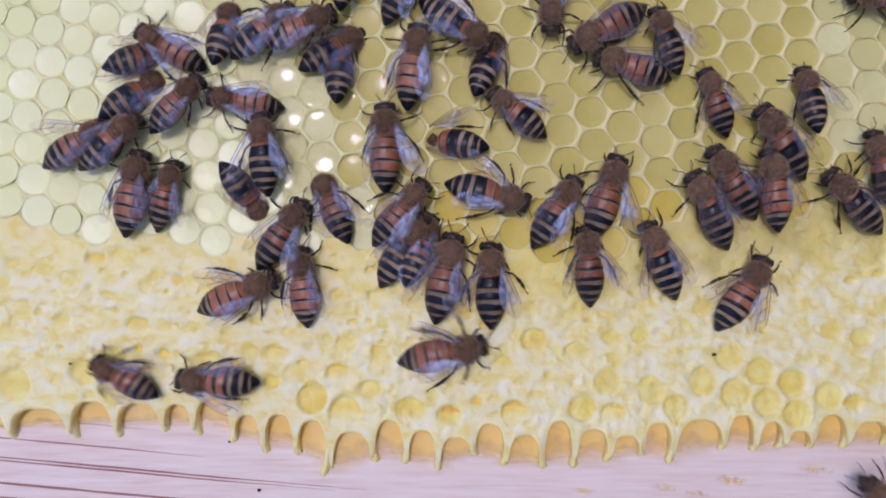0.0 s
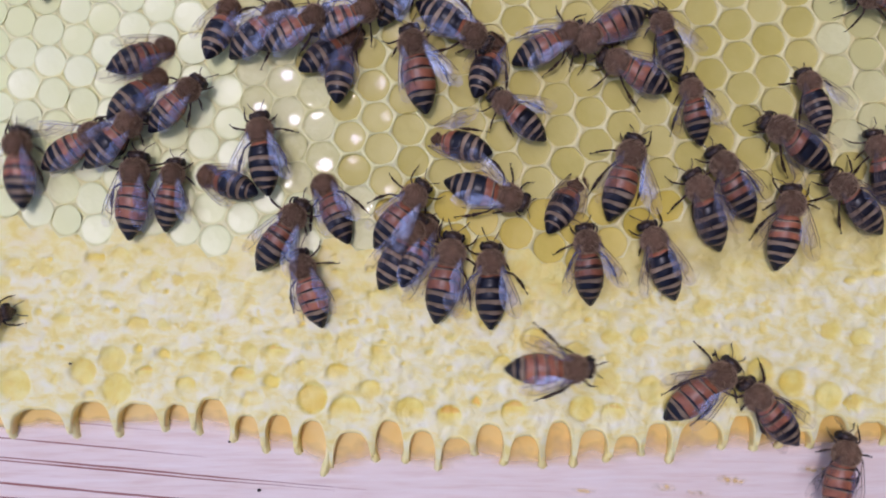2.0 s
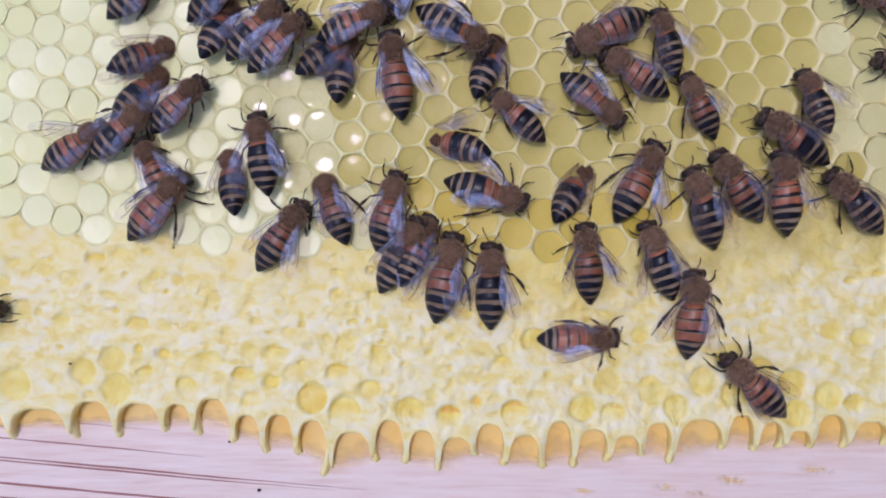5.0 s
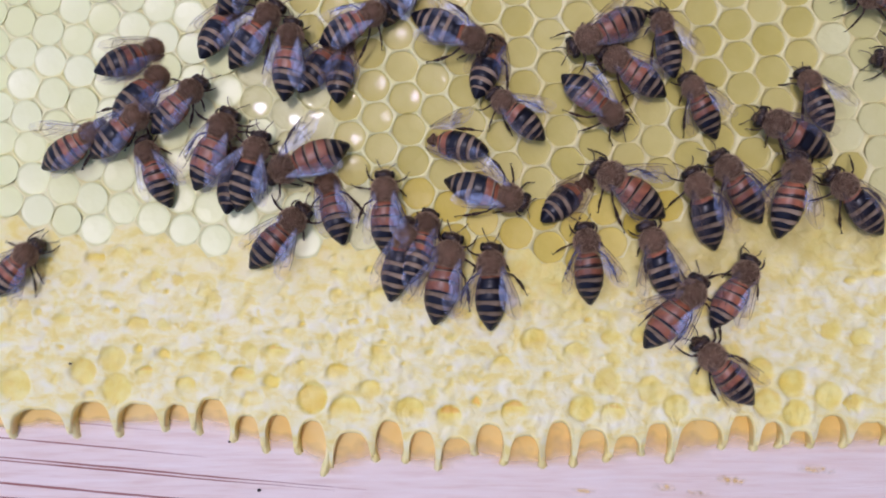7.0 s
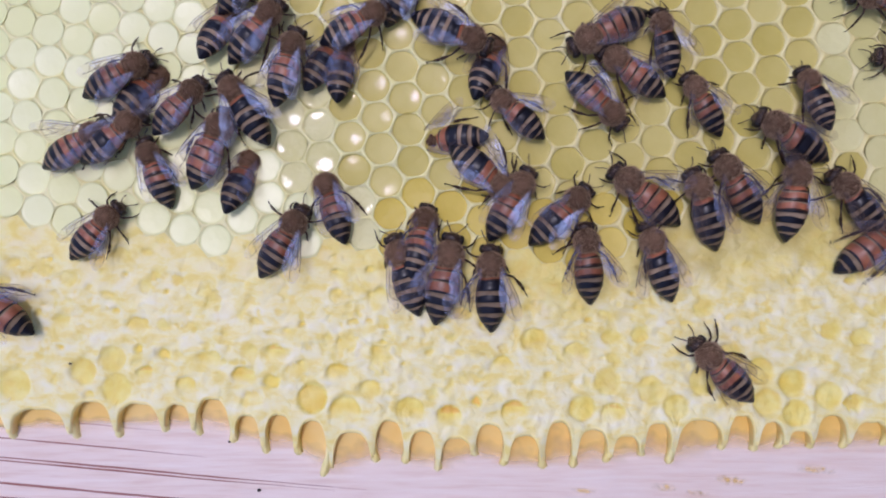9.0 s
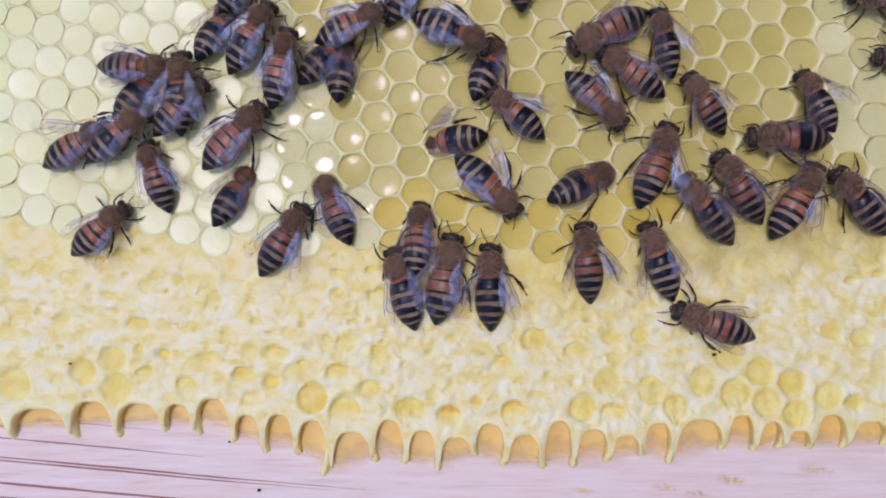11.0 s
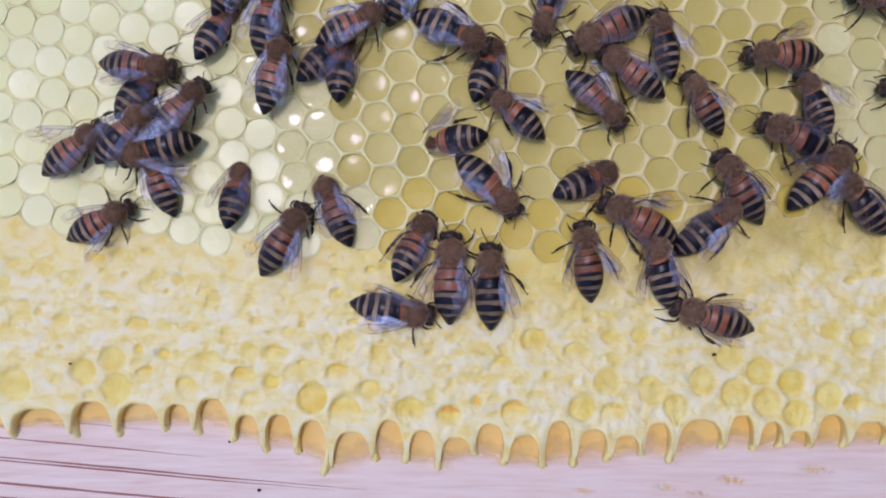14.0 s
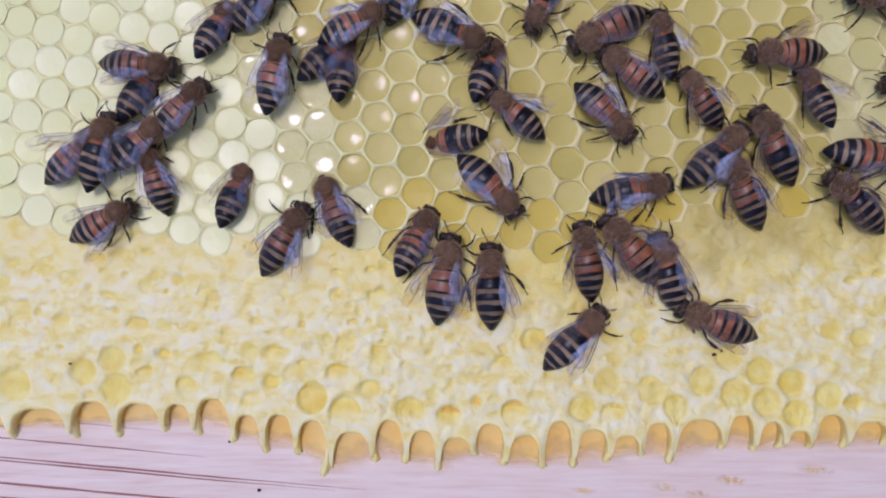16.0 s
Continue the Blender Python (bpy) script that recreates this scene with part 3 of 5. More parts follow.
for n_, (y0, w, xa, xb) in enumerate(LINES):
    verts, faces = [], []
    steps = 160
    for s in range(steps + 1):
        x = xa + (xb - xa) * s / steps
        y = y0 + TILT * (x + 68) + 0.10 * wave(x, y0, 6.1, 25) + 0.05 * wave(x, y0, 2.1, 4)
        half = 0.5 * w * (0.75 + 0.6 * wave(x, y0, 12.1, 7)) * min(1.0, (xb - x) / 25) + 0.012
        z = BAR_TOP + 0.035 + max(bar_height(x, y - half), bar_height(x, y + half), bar_height(x, y))
        verts += [(x, y - half, z), (x, y, z + 0.01), (x, y + half, z)]
        if s:
            a = 3 * (s - 1)
            faces += [(a, a + 3, a + 4, a + 1), (a + 1, a + 4, a + 5, a + 2)]
    part("grain_line", mesh("grain_line", verts, faces, [GRAIN]), bar, "dark red late-wood line")

# thin smears of wax and propolis on the wood
for x0, y0, rx, ry, deep in ((34.6, -37.4, 2.4, 0.7, 0.75), (45.2, -36.3, 2.6, 0.9, 0.55), (40.0, -38.3, 2.0, 0.5, 0.5), (58.5, -34.6, 3.5, 0.8, 0.4), (22.0, -38.0, 2.2, 0.5, 0.35)):
    verts, faces, depth = [], [], []
    for r in range(9):
        for s in range(17):
            u, w = s / 8 - 1, r / 4 - 1
            verts.append((x0 + rx * u, y0 + ry * w + TILT * rx * u, BAR_TOP + 0.17))
            depth.append(deep * max(0.0, 1 - u * u - w * w) * max(0.0, 0.6 + 1.4 * wave(x0 + rx * u, y0 + ry * w, 5.2, 0.8)))
    for r in range(8):
        for s in range(16):
            a = 17 * r + s
            faces.append((a, a + 1, a + 18, a + 17))
    me = mesh("smear", verts, faces, [STAIN_SHADE])
    me.attributes.new("film", "FLOAT", "POINT").data.foreach_set("value", depth)
    part("smear", me, bar, "thin orange-brown smear on the wood")

# ---------------- crumbs ----------------
for x, y, z, r in ((-28.9, -37.9, BAR_TOP + 0.12, 0.30), (41.6, -16.2, 0.42, 0.34), (-57.2, -17.6, 0.42, 0.22), (-33.6, -30.3, BAR_TOP + 0.12, 0.20)):
    tagged(new("crumb", mesh("crumb", *ellipsoid((x, y, z), (r, r * 0.8, r * 0.7), 6, 9, 0.5, x), [PIN])), "tiny black crumb of debris on the hive frame", "debris", "crumbs on the frame")

# ---------------- what lies under the comb ----------------
def slab(name, x0, x1, y0, y1, z0, z1, mat):
    c = [(x0, y0, z0), (x1, y0, z0), (x1, y1, z0), (x0, y1, z0), (x0, y0, z1), (x1, y0, z1), (x1, y1, z1), (x0, y1, z1)]
    f = [(3, 2, 1, 0), (4, 5, 6, 7), (0, 1, 5, 4), (1, 2, 6, 5), (2, 3, 7, 6), (3, 0, 4, 7)]
    return mesh(name, c, f, [mat], smooth=False)


part("midrib", slab("midrib", -92, 92, -21.9, 62, -14, -6.3, WAX), comb, "wax midrib behind the cells")
tagged(new("ground", slab("ground", -60000, 60000, -60000, 60000, -60, -14, GROUND)), "short grass under the hive frame", "ground", kind="structure")


# Unseen wall added to block sky light from the comb's right side.
tagged(new("wall_1", slab("wall_1", 145, 170, -500, 500, -14, 520, SHADE_BOARD)), "unseen dark boards added to darken the right side", "wall", kind="structure")

# ---------------- honey bees ----------------
def limb(points, radii, flat=1.0):
    v_, f_ = tube(points, radii, 7, flat)
    return v_, f_, 0


def leg_mesh(name, knee, ankle, toe, basket):
    """A leg from its hip at the origin; mirrored for the other side."""
    out = {}
    for side in (1, -1):
        s = lambda p: (p[0], p[1] * side, p[2])
        k, a, t = Vector(s(knee)), Vector(s(ankle)), Vector(s(toe))
        o = Vector((0, 0, 0))
        pieces = [limb([o, o.lerp(k, 0.5) + Vector((0, 0, 0.15)), k], [0.17, 0.20, 0.13]),
                  limb([k, k.lerp(a, 0.35), k.lerp(a, 0.85), a], [0.11, 0.15, 0.15 + basket, 0.09]),
                  limb([a, a.lerp(t, 0.25), a.lerp(t, 0.5), a.lerp(t, 0.52), t], [0.12 + 0.7 * basket, 0.14 + 0.6 * basket, 0.09, 0.065, 0.055]),
                  limb([t, t + Vector((0.18, 0.12 * side, -0.05)), t + Vector((0.3, 0.1 * side, -0.12))], [0.075, 0.06, 0.02])]
        v_, f_, s_ = join(pieces)
        out[side] = mesh(name, v_, f_, [LEG], s_)
    return out


# each leg drawn in under the body, set down beside it, or stretched
LEGS = [("fore_leg", (4.2, 1.0, 1.7), [leg_mesh("fore_leg", (0.5, 0.8, 0.3), (1.1, 1.0, -0.7), (1.5, 0.9, -1.65), 0.0),
                                       leg_mesh("fore_leg", (0.4, 1.2, 0.3), (1.0, 1.9, -0.8), (1.9, 2.2, -1.65), 0.0),
                                       leg_mesh("fore_leg", (0.7, 1.1, 0.3), (1.7, 1.5, -0.8), (2.9, 1.6, -1.65), 0.0)]),
        ("middle_leg", (3.2, 1.1, 1.6), [leg_mesh("middle_leg", (-0.3, 1.0, 0.2), (-0.9, 1.3, -0.8), (-1.5, 1.5, -1.55), 0.05),
                                         leg_mesh("middle_leg", (-0.4, 1.7, 0.5), (-0.9, 2.9, -0.7), (-1.5, 3.8, -1.55), 0.05),
                                         leg_mesh("middle_leg", (0.2, 1.8, 0.5), (0.5, 3.0, -0.7), (1.0, 4.0, -1.55), 0.05)]),
        ("hind_leg", (2.2, 1.0, 1.7), [leg_mesh("hind_leg", (-1.2, 0.9, 0.1), (-2.7, 1.2, -0.8), (-4.2, 1.4, -1.65), 0.15),
                                       leg_mesh("hind_leg", (-1.3, 1.9, 0.6), (-2.9, 2.7, -0.5), (-4.8, 3.2, -1.65), 0.15),
                                       leg_mesh("hind_leg", (-1.8, 1.5, 0.5), (-4.0, 2.3, -0.5), (-6.3, 2.8, -1.65), 0.15)])]


def spread(points, table):
    for k in range(len(table) - 1):
        if table[k][0] <= points <= table[k + 1][0]:
            f = (points - table[k][0]) / (table[k + 1][0] - table[k][0])
            f = f * f * (3 - 2 * f) if k == 0 else f
            return table[k][1] * (1 - f) + table[k + 1][1] * f
    return table[-1][1]


WIDTH = [(0, 0.5), (0.05, 1.3), (0.13, 1.95), (0.25, 2.3), (0.4, 2.46), (0.55, 2.4), (0.68, 2.14), (0.8, 1.64), (0.9, 1.02), (0.97, 0.46), (1.0, 0.1)]
SEGMENTS = [0.0, 0.14, 0.31, 0.50, 0.68, 0.83, 1.0]


def abdomen_mesh(orange, dark_mid):
    """Six overlapping plates: pale hair at the front of each, then orange or black, then a dark edge."""
    rings, cols = [], []
    for k in range(6):
        u0, u1 = SEGMENTS[k], SEGMENTS[k + 1]
        black = k >= orange
        if k == 5:
            marks = [(0.0, TAN), (0.18, BLACK), (0.4, BLACK), (0.6, BLACK), (0.8, BLACK), (0.93, BLACK), (1.0, BLACK)]
        elif black:
            pale = TAN if k > orange or k > 2 else BLACK
            marks = [(0.0, pale), (0.30, pale), (0.40, BLACK), (0.6, BLACK), (0.8, BLACK), (1.0, BROWN)]
        else:
            marks = [(0.0, TAN if k else BROWN), (0.14, ORANGE), (0.45, ORANGE), (0.66, BROWN if dark_mid and k else ORANGE), (0.84, BLACK if k > 1 else BROWN), (1.0, BROWN)]
        for q, (f, m) in enumerate(marks):
            u = u0 + (u1 - u0) * f
            if k < 5 and q == len(marks) - 1:
                u -= 0.001
            w = 0.89 * spread(u, WIDTH) * (1 + 0.035 * f if k < 5 else 1 + 0.02 * (1 - f))
            x = 1.9 - 8.4 * u
            zc = 2.45 - 0.75 * u - 0.5 * u * u
            ring = []
            for i in range(22):
                t = 2 * math.pi * i / 22
                c, s = math.cos(t), math.sin(t)
                ring.append((x + 0.10 * math.cos(3 * t + k) * (0 < q < len(marks) - 1), w * c, zc + 0.82 * w * (s if s > 0 else 0.85 * s)))
            rings.append(ring)
            cols.append(m)
    v_, f_ = loft(rings)
    mats = [BLACK, BROWN, ORANGE, TAN]
    slots = [mats.index(cols[k // 22]) for k in range(22 * (len(rings) - 1))] + [1, 0]
    return mesh("abdomen", v_, f_, mats, slots)


ABDOMENS = [abdomen_mesh(3, False), abdomen_mesh(3, True), abdomen_mesh(2, False), abdomen_mesh(4, False), abdomen_mesh(1, True)]


def thorax_mesh():
    body = ellipsoid((3.05, 0, 2.55), (1.95, 1.95, 1.65), 10, 18, 0.12, 3)
    waist = tube([(1.8, 0, 2.3), (1.4, 0, 2.3)], [0.7, 0.45], 8)
    shield = ellipsoid((2.1, 0, 3.65), (0.5, 1.0, 0.5), 6, 12)
    return mesh("thorax", *join([(*body, 0), (*waist, 1), (*shield, 1)])[:2], [FUZZ, BROWN], join([(*body, 0), (*waist, 1), (*shield, 0)])[2])


def fur_mesh(name, c, r, count, length, seed, keep):
    q = random.Random(seed)
    verts, faces = [], []
    while len(faces) < count:
        d = Vector((q.gauss(0, 1), q.gauss(0, 1), q.gauss(0, 1))).normalized()
        if not keep(d):
            continue
        p = Vector((c[0] + r[0] * d.x, c[1] + r[1] * d.y, c[2] + r[2] * d.z))
        out = (d + Vector((-0.5, 0, 0)) + 0.6 * Vector((q.uniform(-1, 1), q.uniform(-1, 1), q.uniform(-1, 1)))).normalized()
        side = out.cross(Vector((q.uniform(-1, 1), q.uniform(-1, 1), q.uniform(-1, 1)))).normalized() * 0.02
        tip = p + out * length * q.uniform(0.6, 1.3)
        o = len(verts)
        verts += [tuple(p - side), tuple(p + side), tuple(tip)]
        faces.append((o, o + 1, o + 2))
    return mesh(name, verts, faces, [HAIR])


def head_mesh():
    skull = ellipsoid((5.35, 0, 1.8), (0.85, 1.42, 1.25), 9, 16, 0.05, 8)
    face = ellipsoid((5.8, 0, 1.15), (0.6, 0.85, 0.85), 7, 12)
    jaw = tube([(6.0, 0.25, 0.7), (6.3, 0.1, 0.35)], [0.25, 0.12], 6)
    jaw2 = tube([(6.0, -0.25, 0.7), (6.3, -0.1, 0.35)], [0.25, 0.12], 6)
    return mesh("head", *join([(*skull, 0), (*face, 0), (*jaw, 1), (*jaw2, 1)])[:2], [BROWN, LEG], join([(*skull, 0), (*face, 0), (*jaw, 1), (*jaw2, 1)])[2])


def eye_mesh(side):
    return mesh("compound_eye", *ellipsoid((5.4, 1.12 * side, 1.8), (0.66, 0.44, 0.95), 8, 12), [EYE_M])


def antenna_mesh(side):
    return mesh("antenna", *tube([(6.1, 0.3 * side, 1.6), (6.7, 0.8 * side, 1.8), (6.8, 0.88 * side, 1.75), (7.4, 1.25 * side, 1.1), (7.9, 1.45 * side, 0.6)], [0.075, 0.06, 0.075, 0.075, 0.06], 6), [FEELER])


FORE = [(0, 0.12), (-1.5, 0.42), (-3.2, 0.66), (-5.2, 0.86), (-7.2, 0.82), (-8.5, 0.48), (-9.0, -0.05), (-8.8, -0.75), (-7.9, -1.45), (-6.4, -1.95), (-4.8, -1.95), (-3.2, -1.5), (-1.5, -0.75), (0, -0.15)]
HIND = [(0, 0.1), (-1.5, 0.35), (-3.5, 0.5), (-5.2, 0.35), (-6.2, -0.2), (-6.0, -0.9), (-4.8, -1.5), (-3.0, -1.5), (-1.4, -0.9), (0, -0.15)]
VEINS = [(0, -0.02), (-2.4, 0.05), (-4.2, 0.25), (-6.2, 0.45), (-6.9, -0.7), (-8.2, -0.6), (-6.9, -0.7), (-5.2, -0.4), (-4.2, 0.25), (-5.2, -0.4), (-5.8, -0.52), (-4.7, -1.1), (-6.4, -1.6),
         (-4.7, -1.1), (-3.2, -0.7), (-5.2, -0.4), (-3.2, -0.7), (-2.4, 0.05), (0, -0.02), (0, 0.08), (-2.5, 0.50), (-5.2, 0.78), (-7.0, 0.74)]


def camber(x, y):
    return 0.10 * math.sin(x * 1.1) * y + 0.05 * math.sin(3 * x + 2 * y)


def wing_mesh(name, outline, side):
    """A thin stiff membrane in a fan of strips, with a thicker front edge."""
    n = len(outline) // 2
    verts, faces = [], []
    for k in range(n):
        a, b = Vector(outline[k]), Vector(outline[-1 - k])
        for f in (0, 0.25, 0.5, 0.75, 1):
            p = a.lerp(b, f)
            verts.append((0.88 * p.x, 0.95 * p.y * side, camber(p.x, p.y)))
    for k in range(n - 1):
        for q in range(4):
            o = 5 * k + q
            faces.append((o, o + 1, o + 6, o + 5))
    return mesh(name, verts, faces, [WING])


def vein_mesh(side):
    pts = [(0.88 * x, 0.95 * y * side, camber(x, y) + 0.02) for x, y in VEINS]
    return mesh("wing_vein", *tube(pts, [0.05 - 0.018 * min(1, -x / 9) for x, _, _ in pts], 4), [VEIN])


THORAX, HEAD = thorax_mesh(), head_mesh()
FUR = fur_mesh("fur", (3.05, 0, 2.55), (1.9, 1.9, 1.6), 3800, 0.40, 5, lambda d: d.z > -0.3 and (d.x + 0.05) ** 2 + (d.y * 0.95) ** 2 > 0.12 + 0.12 * math.sin(57 * d.x + 91 * d.y))
HEAD_FUR = fur_mesh("fur", (5.35, 0, 1.85), (0.85, 1.3, 1.2), 200, 0.35, 6, lambda d: d.z > 0 and abs(d.y) < 0.75)
EYES, ANTENNAE = {s: eye_mesh(s) for s in (1, -1)}, {s: antenna_mesh(s) for s in (1, -1)}
FOREWING = {s: wing_mesh("forewing", FORE, s) for s in (1, -1)}
HINDWING = {s: wing_mesh("hindwing", HIND, s) for s in (1, -1)}
VEIN_MESH = {s: vein_mesh(s) for s in (1, -1)}

LOOKS = ["orange-banded", "reddish-brown striped", "dark tan-striped", "light reddish-brown", "black-backed"]
FOLDS = {"f": (8, 11), "s1": (8, 28), "s2": (19, 25)}
FOLD_WORDS = {"f": "folded wings", "s1": "one wing out", "s2": "spread wings"}
bee_random = random.Random(21)


REST, WALK_, DOWN, FLY = "resting on comb", "crawling over comb", "head in cell", "flying over comb"


def honey_bee(look_index, fold, size, doing):
    """A worker bee 13 mm long, head towards +x, feet at z = 0."""
    q = bee_random
    bee = tagged(new("honey_bee"), f"{LOOKS[look_index]} worker honey bee, {FOLD_WORDS[fold]}, {doing}", "honey bee", "bees on the comb")
    bee.scale = (size, size, size)
    part("abdomen", ABDOMENS[look_index], bee, "", pose(0, 0, 0, 0, q.uniform(-3, 5), 0))
    thorax = part("thorax", THORAX, bee, "brown furry thorax")
    part("fur", FUR, thorax)
    head = part("head", HEAD, bee, "", Matrix.Translation((5 * MM, 0, 2.2 * MM)) @ pose(0, 0, 0, 0, q.uniform(0, 14), q.uniform(-12, 12)) @ Matrix.Translation((-5 * MM, 0, -2.2 * MM)))
    part("fur", HEAD_FUR, head)
    for s in (1, -1):
        part("compound_eye", EYES[s], head, "black compound eye")
        part("antenna", ANTENNAE[s], head, "", Matrix.Translation((6.1 * MM, 0, 2.1 * MM)) @ pose(0, 0, 0, 0, q.uniform(-12, 12), q.uniform(-14, 14)) @ Matrix.Translation((-6.1 * MM, 0, -2.1 * MM)))
    angles = list(FOLDS[fold])
    if q.random() < 0.5:
        angles.reverse()
    legs = []
    for s, ang in zip((1, -1), angles):
        ang = ang + q.uniform(-3, 4)
        up = 0.0 if s > 0 else 0.12
        w = part("forewing", FOREWING[s], bee, "clear veined forewing", pose(2.9 * MM, 1.5 * s * MM, (4.1 + up) * MM, 6 * s, -4 + 0.12 * ang, -s * ang))
        part("wing_vein", VEIN_MESH[s], w)
        part("hindwing", HINDWING[s], bee, "", pose(2.3 * MM, 1.4 * s * MM, (3.9 + up) * MM, 8 * s, -4 + 0.1 * ang, -s * (ang * 1.15 + 4)))
        for name, hip, both in LEGS:
            m = pose(hip[0] * MM, hip[1] * s * MM, hip[2] * MM, 0, 0, s * q.uniform(-16, 12))
            legs.append(part(name, q.choice((both[0], both[1], both[2]) if doing in (WALK_, FLY) else (both[0], both[0], both[1], both[2]))[s], bee, "", m))
    return bee, legs


BEES = {
    "L1": honey_bee(1, "f", 0.987, DOWN),
    "L2": honey_bee(0, "f", 0.924, REST),
    "L3": honey_bee(2, "s1", 1.000, DOWN),
    "L4": honey_bee(1, "s1", 1.000, REST),
    "L5": honey_bee(2, "f", 1.000, REST),
    "L6": honey_bee(3, "f", 1.092, WALK_),
    "L7": honey_bee(1, "s1", 0.907, REST),
    "L8": honey_bee(2, "f", 0.973, DOWN),
    "L9": honey_bee(4, "s2", 1.012, WALK_),
    "Mb": honey_bee(3, "f", 0.933, WALK_),
    "Mc": honey_bee(3, "f", 0.953, WALK_),
    "Me": honey_bee(1, "s1", 0.921, WALK_),
    "Mf": honey_bee(1, "s2", 1.036, WALK_),
    "Mg": honey_bee(2, "f", 1.000, WALK_),
    "T1": honey_bee(2, "f", 0.967, REST),
    "T2": honey_bee(2, "f", 1.000, WALK_),
    "T3": honey_bee(0, "f", 1.000, REST),
    "T4": honey_bee(2, "f", 0.987, REST),
    "T5": honey_bee(2, "f", 0.987, DOWN),
    "T6": honey_bee(1, "f", 0.967, REST),
    "T7": honey_bee(2, "f", 0.967, REST),
    "T8": honey_bee(4, "f", 1.063, REST),
    "T9": honey_bee(1, "f", 0.967, WALK_),
    "C1": honey_bee(3, "f", 1.069, WALK_),
    "C2": honey_bee(3, "s1", 1.103, WALK_),
    "C3": honey_bee(2, "s1", 1.000, DOWN),
    "C4": honey_bee(2, "s1", 1.055, REST),
    "C5": honey_bee(0, "f", 1.015, WALK_),
    "C6": honey_bee(1, "f", 1.000, DOWN),
    "C7": honey_bee(4, "f", 1.051, WALK_),
    "C8": honey_bee(0, "s1", 1.141, REST),
    "C9": honey_bee(4, "s2", 1.073, REST),
    "C10": honey_bee(2, "f", 1.013, DOWN),
    "C11": honey_bee(0, "s1", 1.098, WALK_),
    "U1": honey_bee(2, "f", 1.000, DOWN),
    "U2": honey_bee(2, "s1", 0.895, REST),
    "C12": honey_bee(1, "s2", 1.004, REST),
    "C13": honey_bee(4, "s1", 1.029, REST),
    "C15": honey_bee(3, "f", 1.004, WALK_),
    "C16": honey_bee(1, "s1", 1.032, REST),
    "C17": honey_bee(0, "f", 1.000, REST),
    "R1": honey_bee(4, "f", 1.055, WALK_),
    "R2": honey_bee(1, "s1", 1.039, REST),
    "Rx": honey_bee(3, "f", 1.034, WALK_),
    "R3": honey_bee(1, "s2", 1.055, WALK_),
    "R4": honey_bee(4, "f", 1.019, REST),
    "R6": honey_bee(2, "s1", 1.062, REST),
    "R7": honey_bee(4, "s2", 0.867, REST),
    "R8": honey_bee(2, "f", 0.943, WALK_),
    "R9": honey_bee(2, "f", 0.960, REST),
    "R10": honey_bee(1, "f", 1.009, REST),
    "Q1": honey_bee(0, "f", 0.986, WALK_),
    "Q2": honey_bee(0, "f", 1.087, REST),
    "Q3": honey_bee(4, "s1", 0.869, REST),
    "Q4": honey_bee(0, "f", 1.000, REST),
    "Q5": honey_bee(1, "s2", 0.884, REST),
    "Q6": honey_bee(4, "f", 0.933, WALK_),
    "Q7": honey_bee(1, "s2", 1.000, WALK_),
    "B1": honey_bee(3, "s1", 1.105, WALK_),
    "B2": honey_bee(1, "f", 1.06, WALK_),
    "B3": honey_bee(3, "s1", 1.037, WALK_),
    "F1": honey_bee(3, "s2", 1.005, FLY),
    "F2": honey_bee(4, "s2", 0.943, FLY),
    "B4": honey_bee(3, "s1", 1.077, WALK_),
}


def between(rows, t):
    for a, b in zip(rows, rows[1:]):
        if a[0] <= t <= b[0]:
            f = (t - a[0]) / max(1e-6, b[0] - a[0])
            return a[1] + (b[1] - a[1]) * f, a[2] + (b[2] - a[2]) * f
    return rows[-1][1], rows[-1][2]


def crawl(key, rows):
    """Rows of seconds, place in millimetres, heading in degrees, height above the comb and pitch (head down is negative). Legs step in tripods while the bee walks."""
    bee, legs = BEES[key]
    walk(bee, [(r[0], pose(r[1] * MM, r[2] * MM, (0.05 + (r[4] if len(r) > 4 else 0)) * MM, 0, 0, r[3]) @ pose(0, 0, 0, 0, -(r[5] if len(r) > 5 else 0), 0)) for r in rows])
    steps, phase, last = [(0.0, 0.0, 0.0)], 0.0, between(rows, 0.0)
    for k in range(1, 161):
        t = k / 10
        here = between(rows, t)
        went = math.hypot(here[0] - last[0], here[1] - last[1])
        last = here
        if 0.35 < went < 12:
            phase += min(1.7, went * 0.9)
            steps.append((t, phase, min(1.0, went / 0.9)))
        elif steps[-1][2] > 0:
            steps.append((t, phase, 0.0))
    if len(steps) < 6:
        return
    steps.append((16.0, phase, 0.0)) if steps[-1][0] < 16 else None
    for n, leg in enumerate(legs):
        base = leg.matrix_basis.copy()
        offset = math.pi * ((n + n // 3) % 2)
        side = 1 if n < 3 else -1
        walk(leg, [(t, base @ pose(0, 0, 0, side * 6 * amount * max(0, math.cos(p + offset)), 0, side * 17 * amount * math.sin(p + offset))) for t, p, amount in steps])


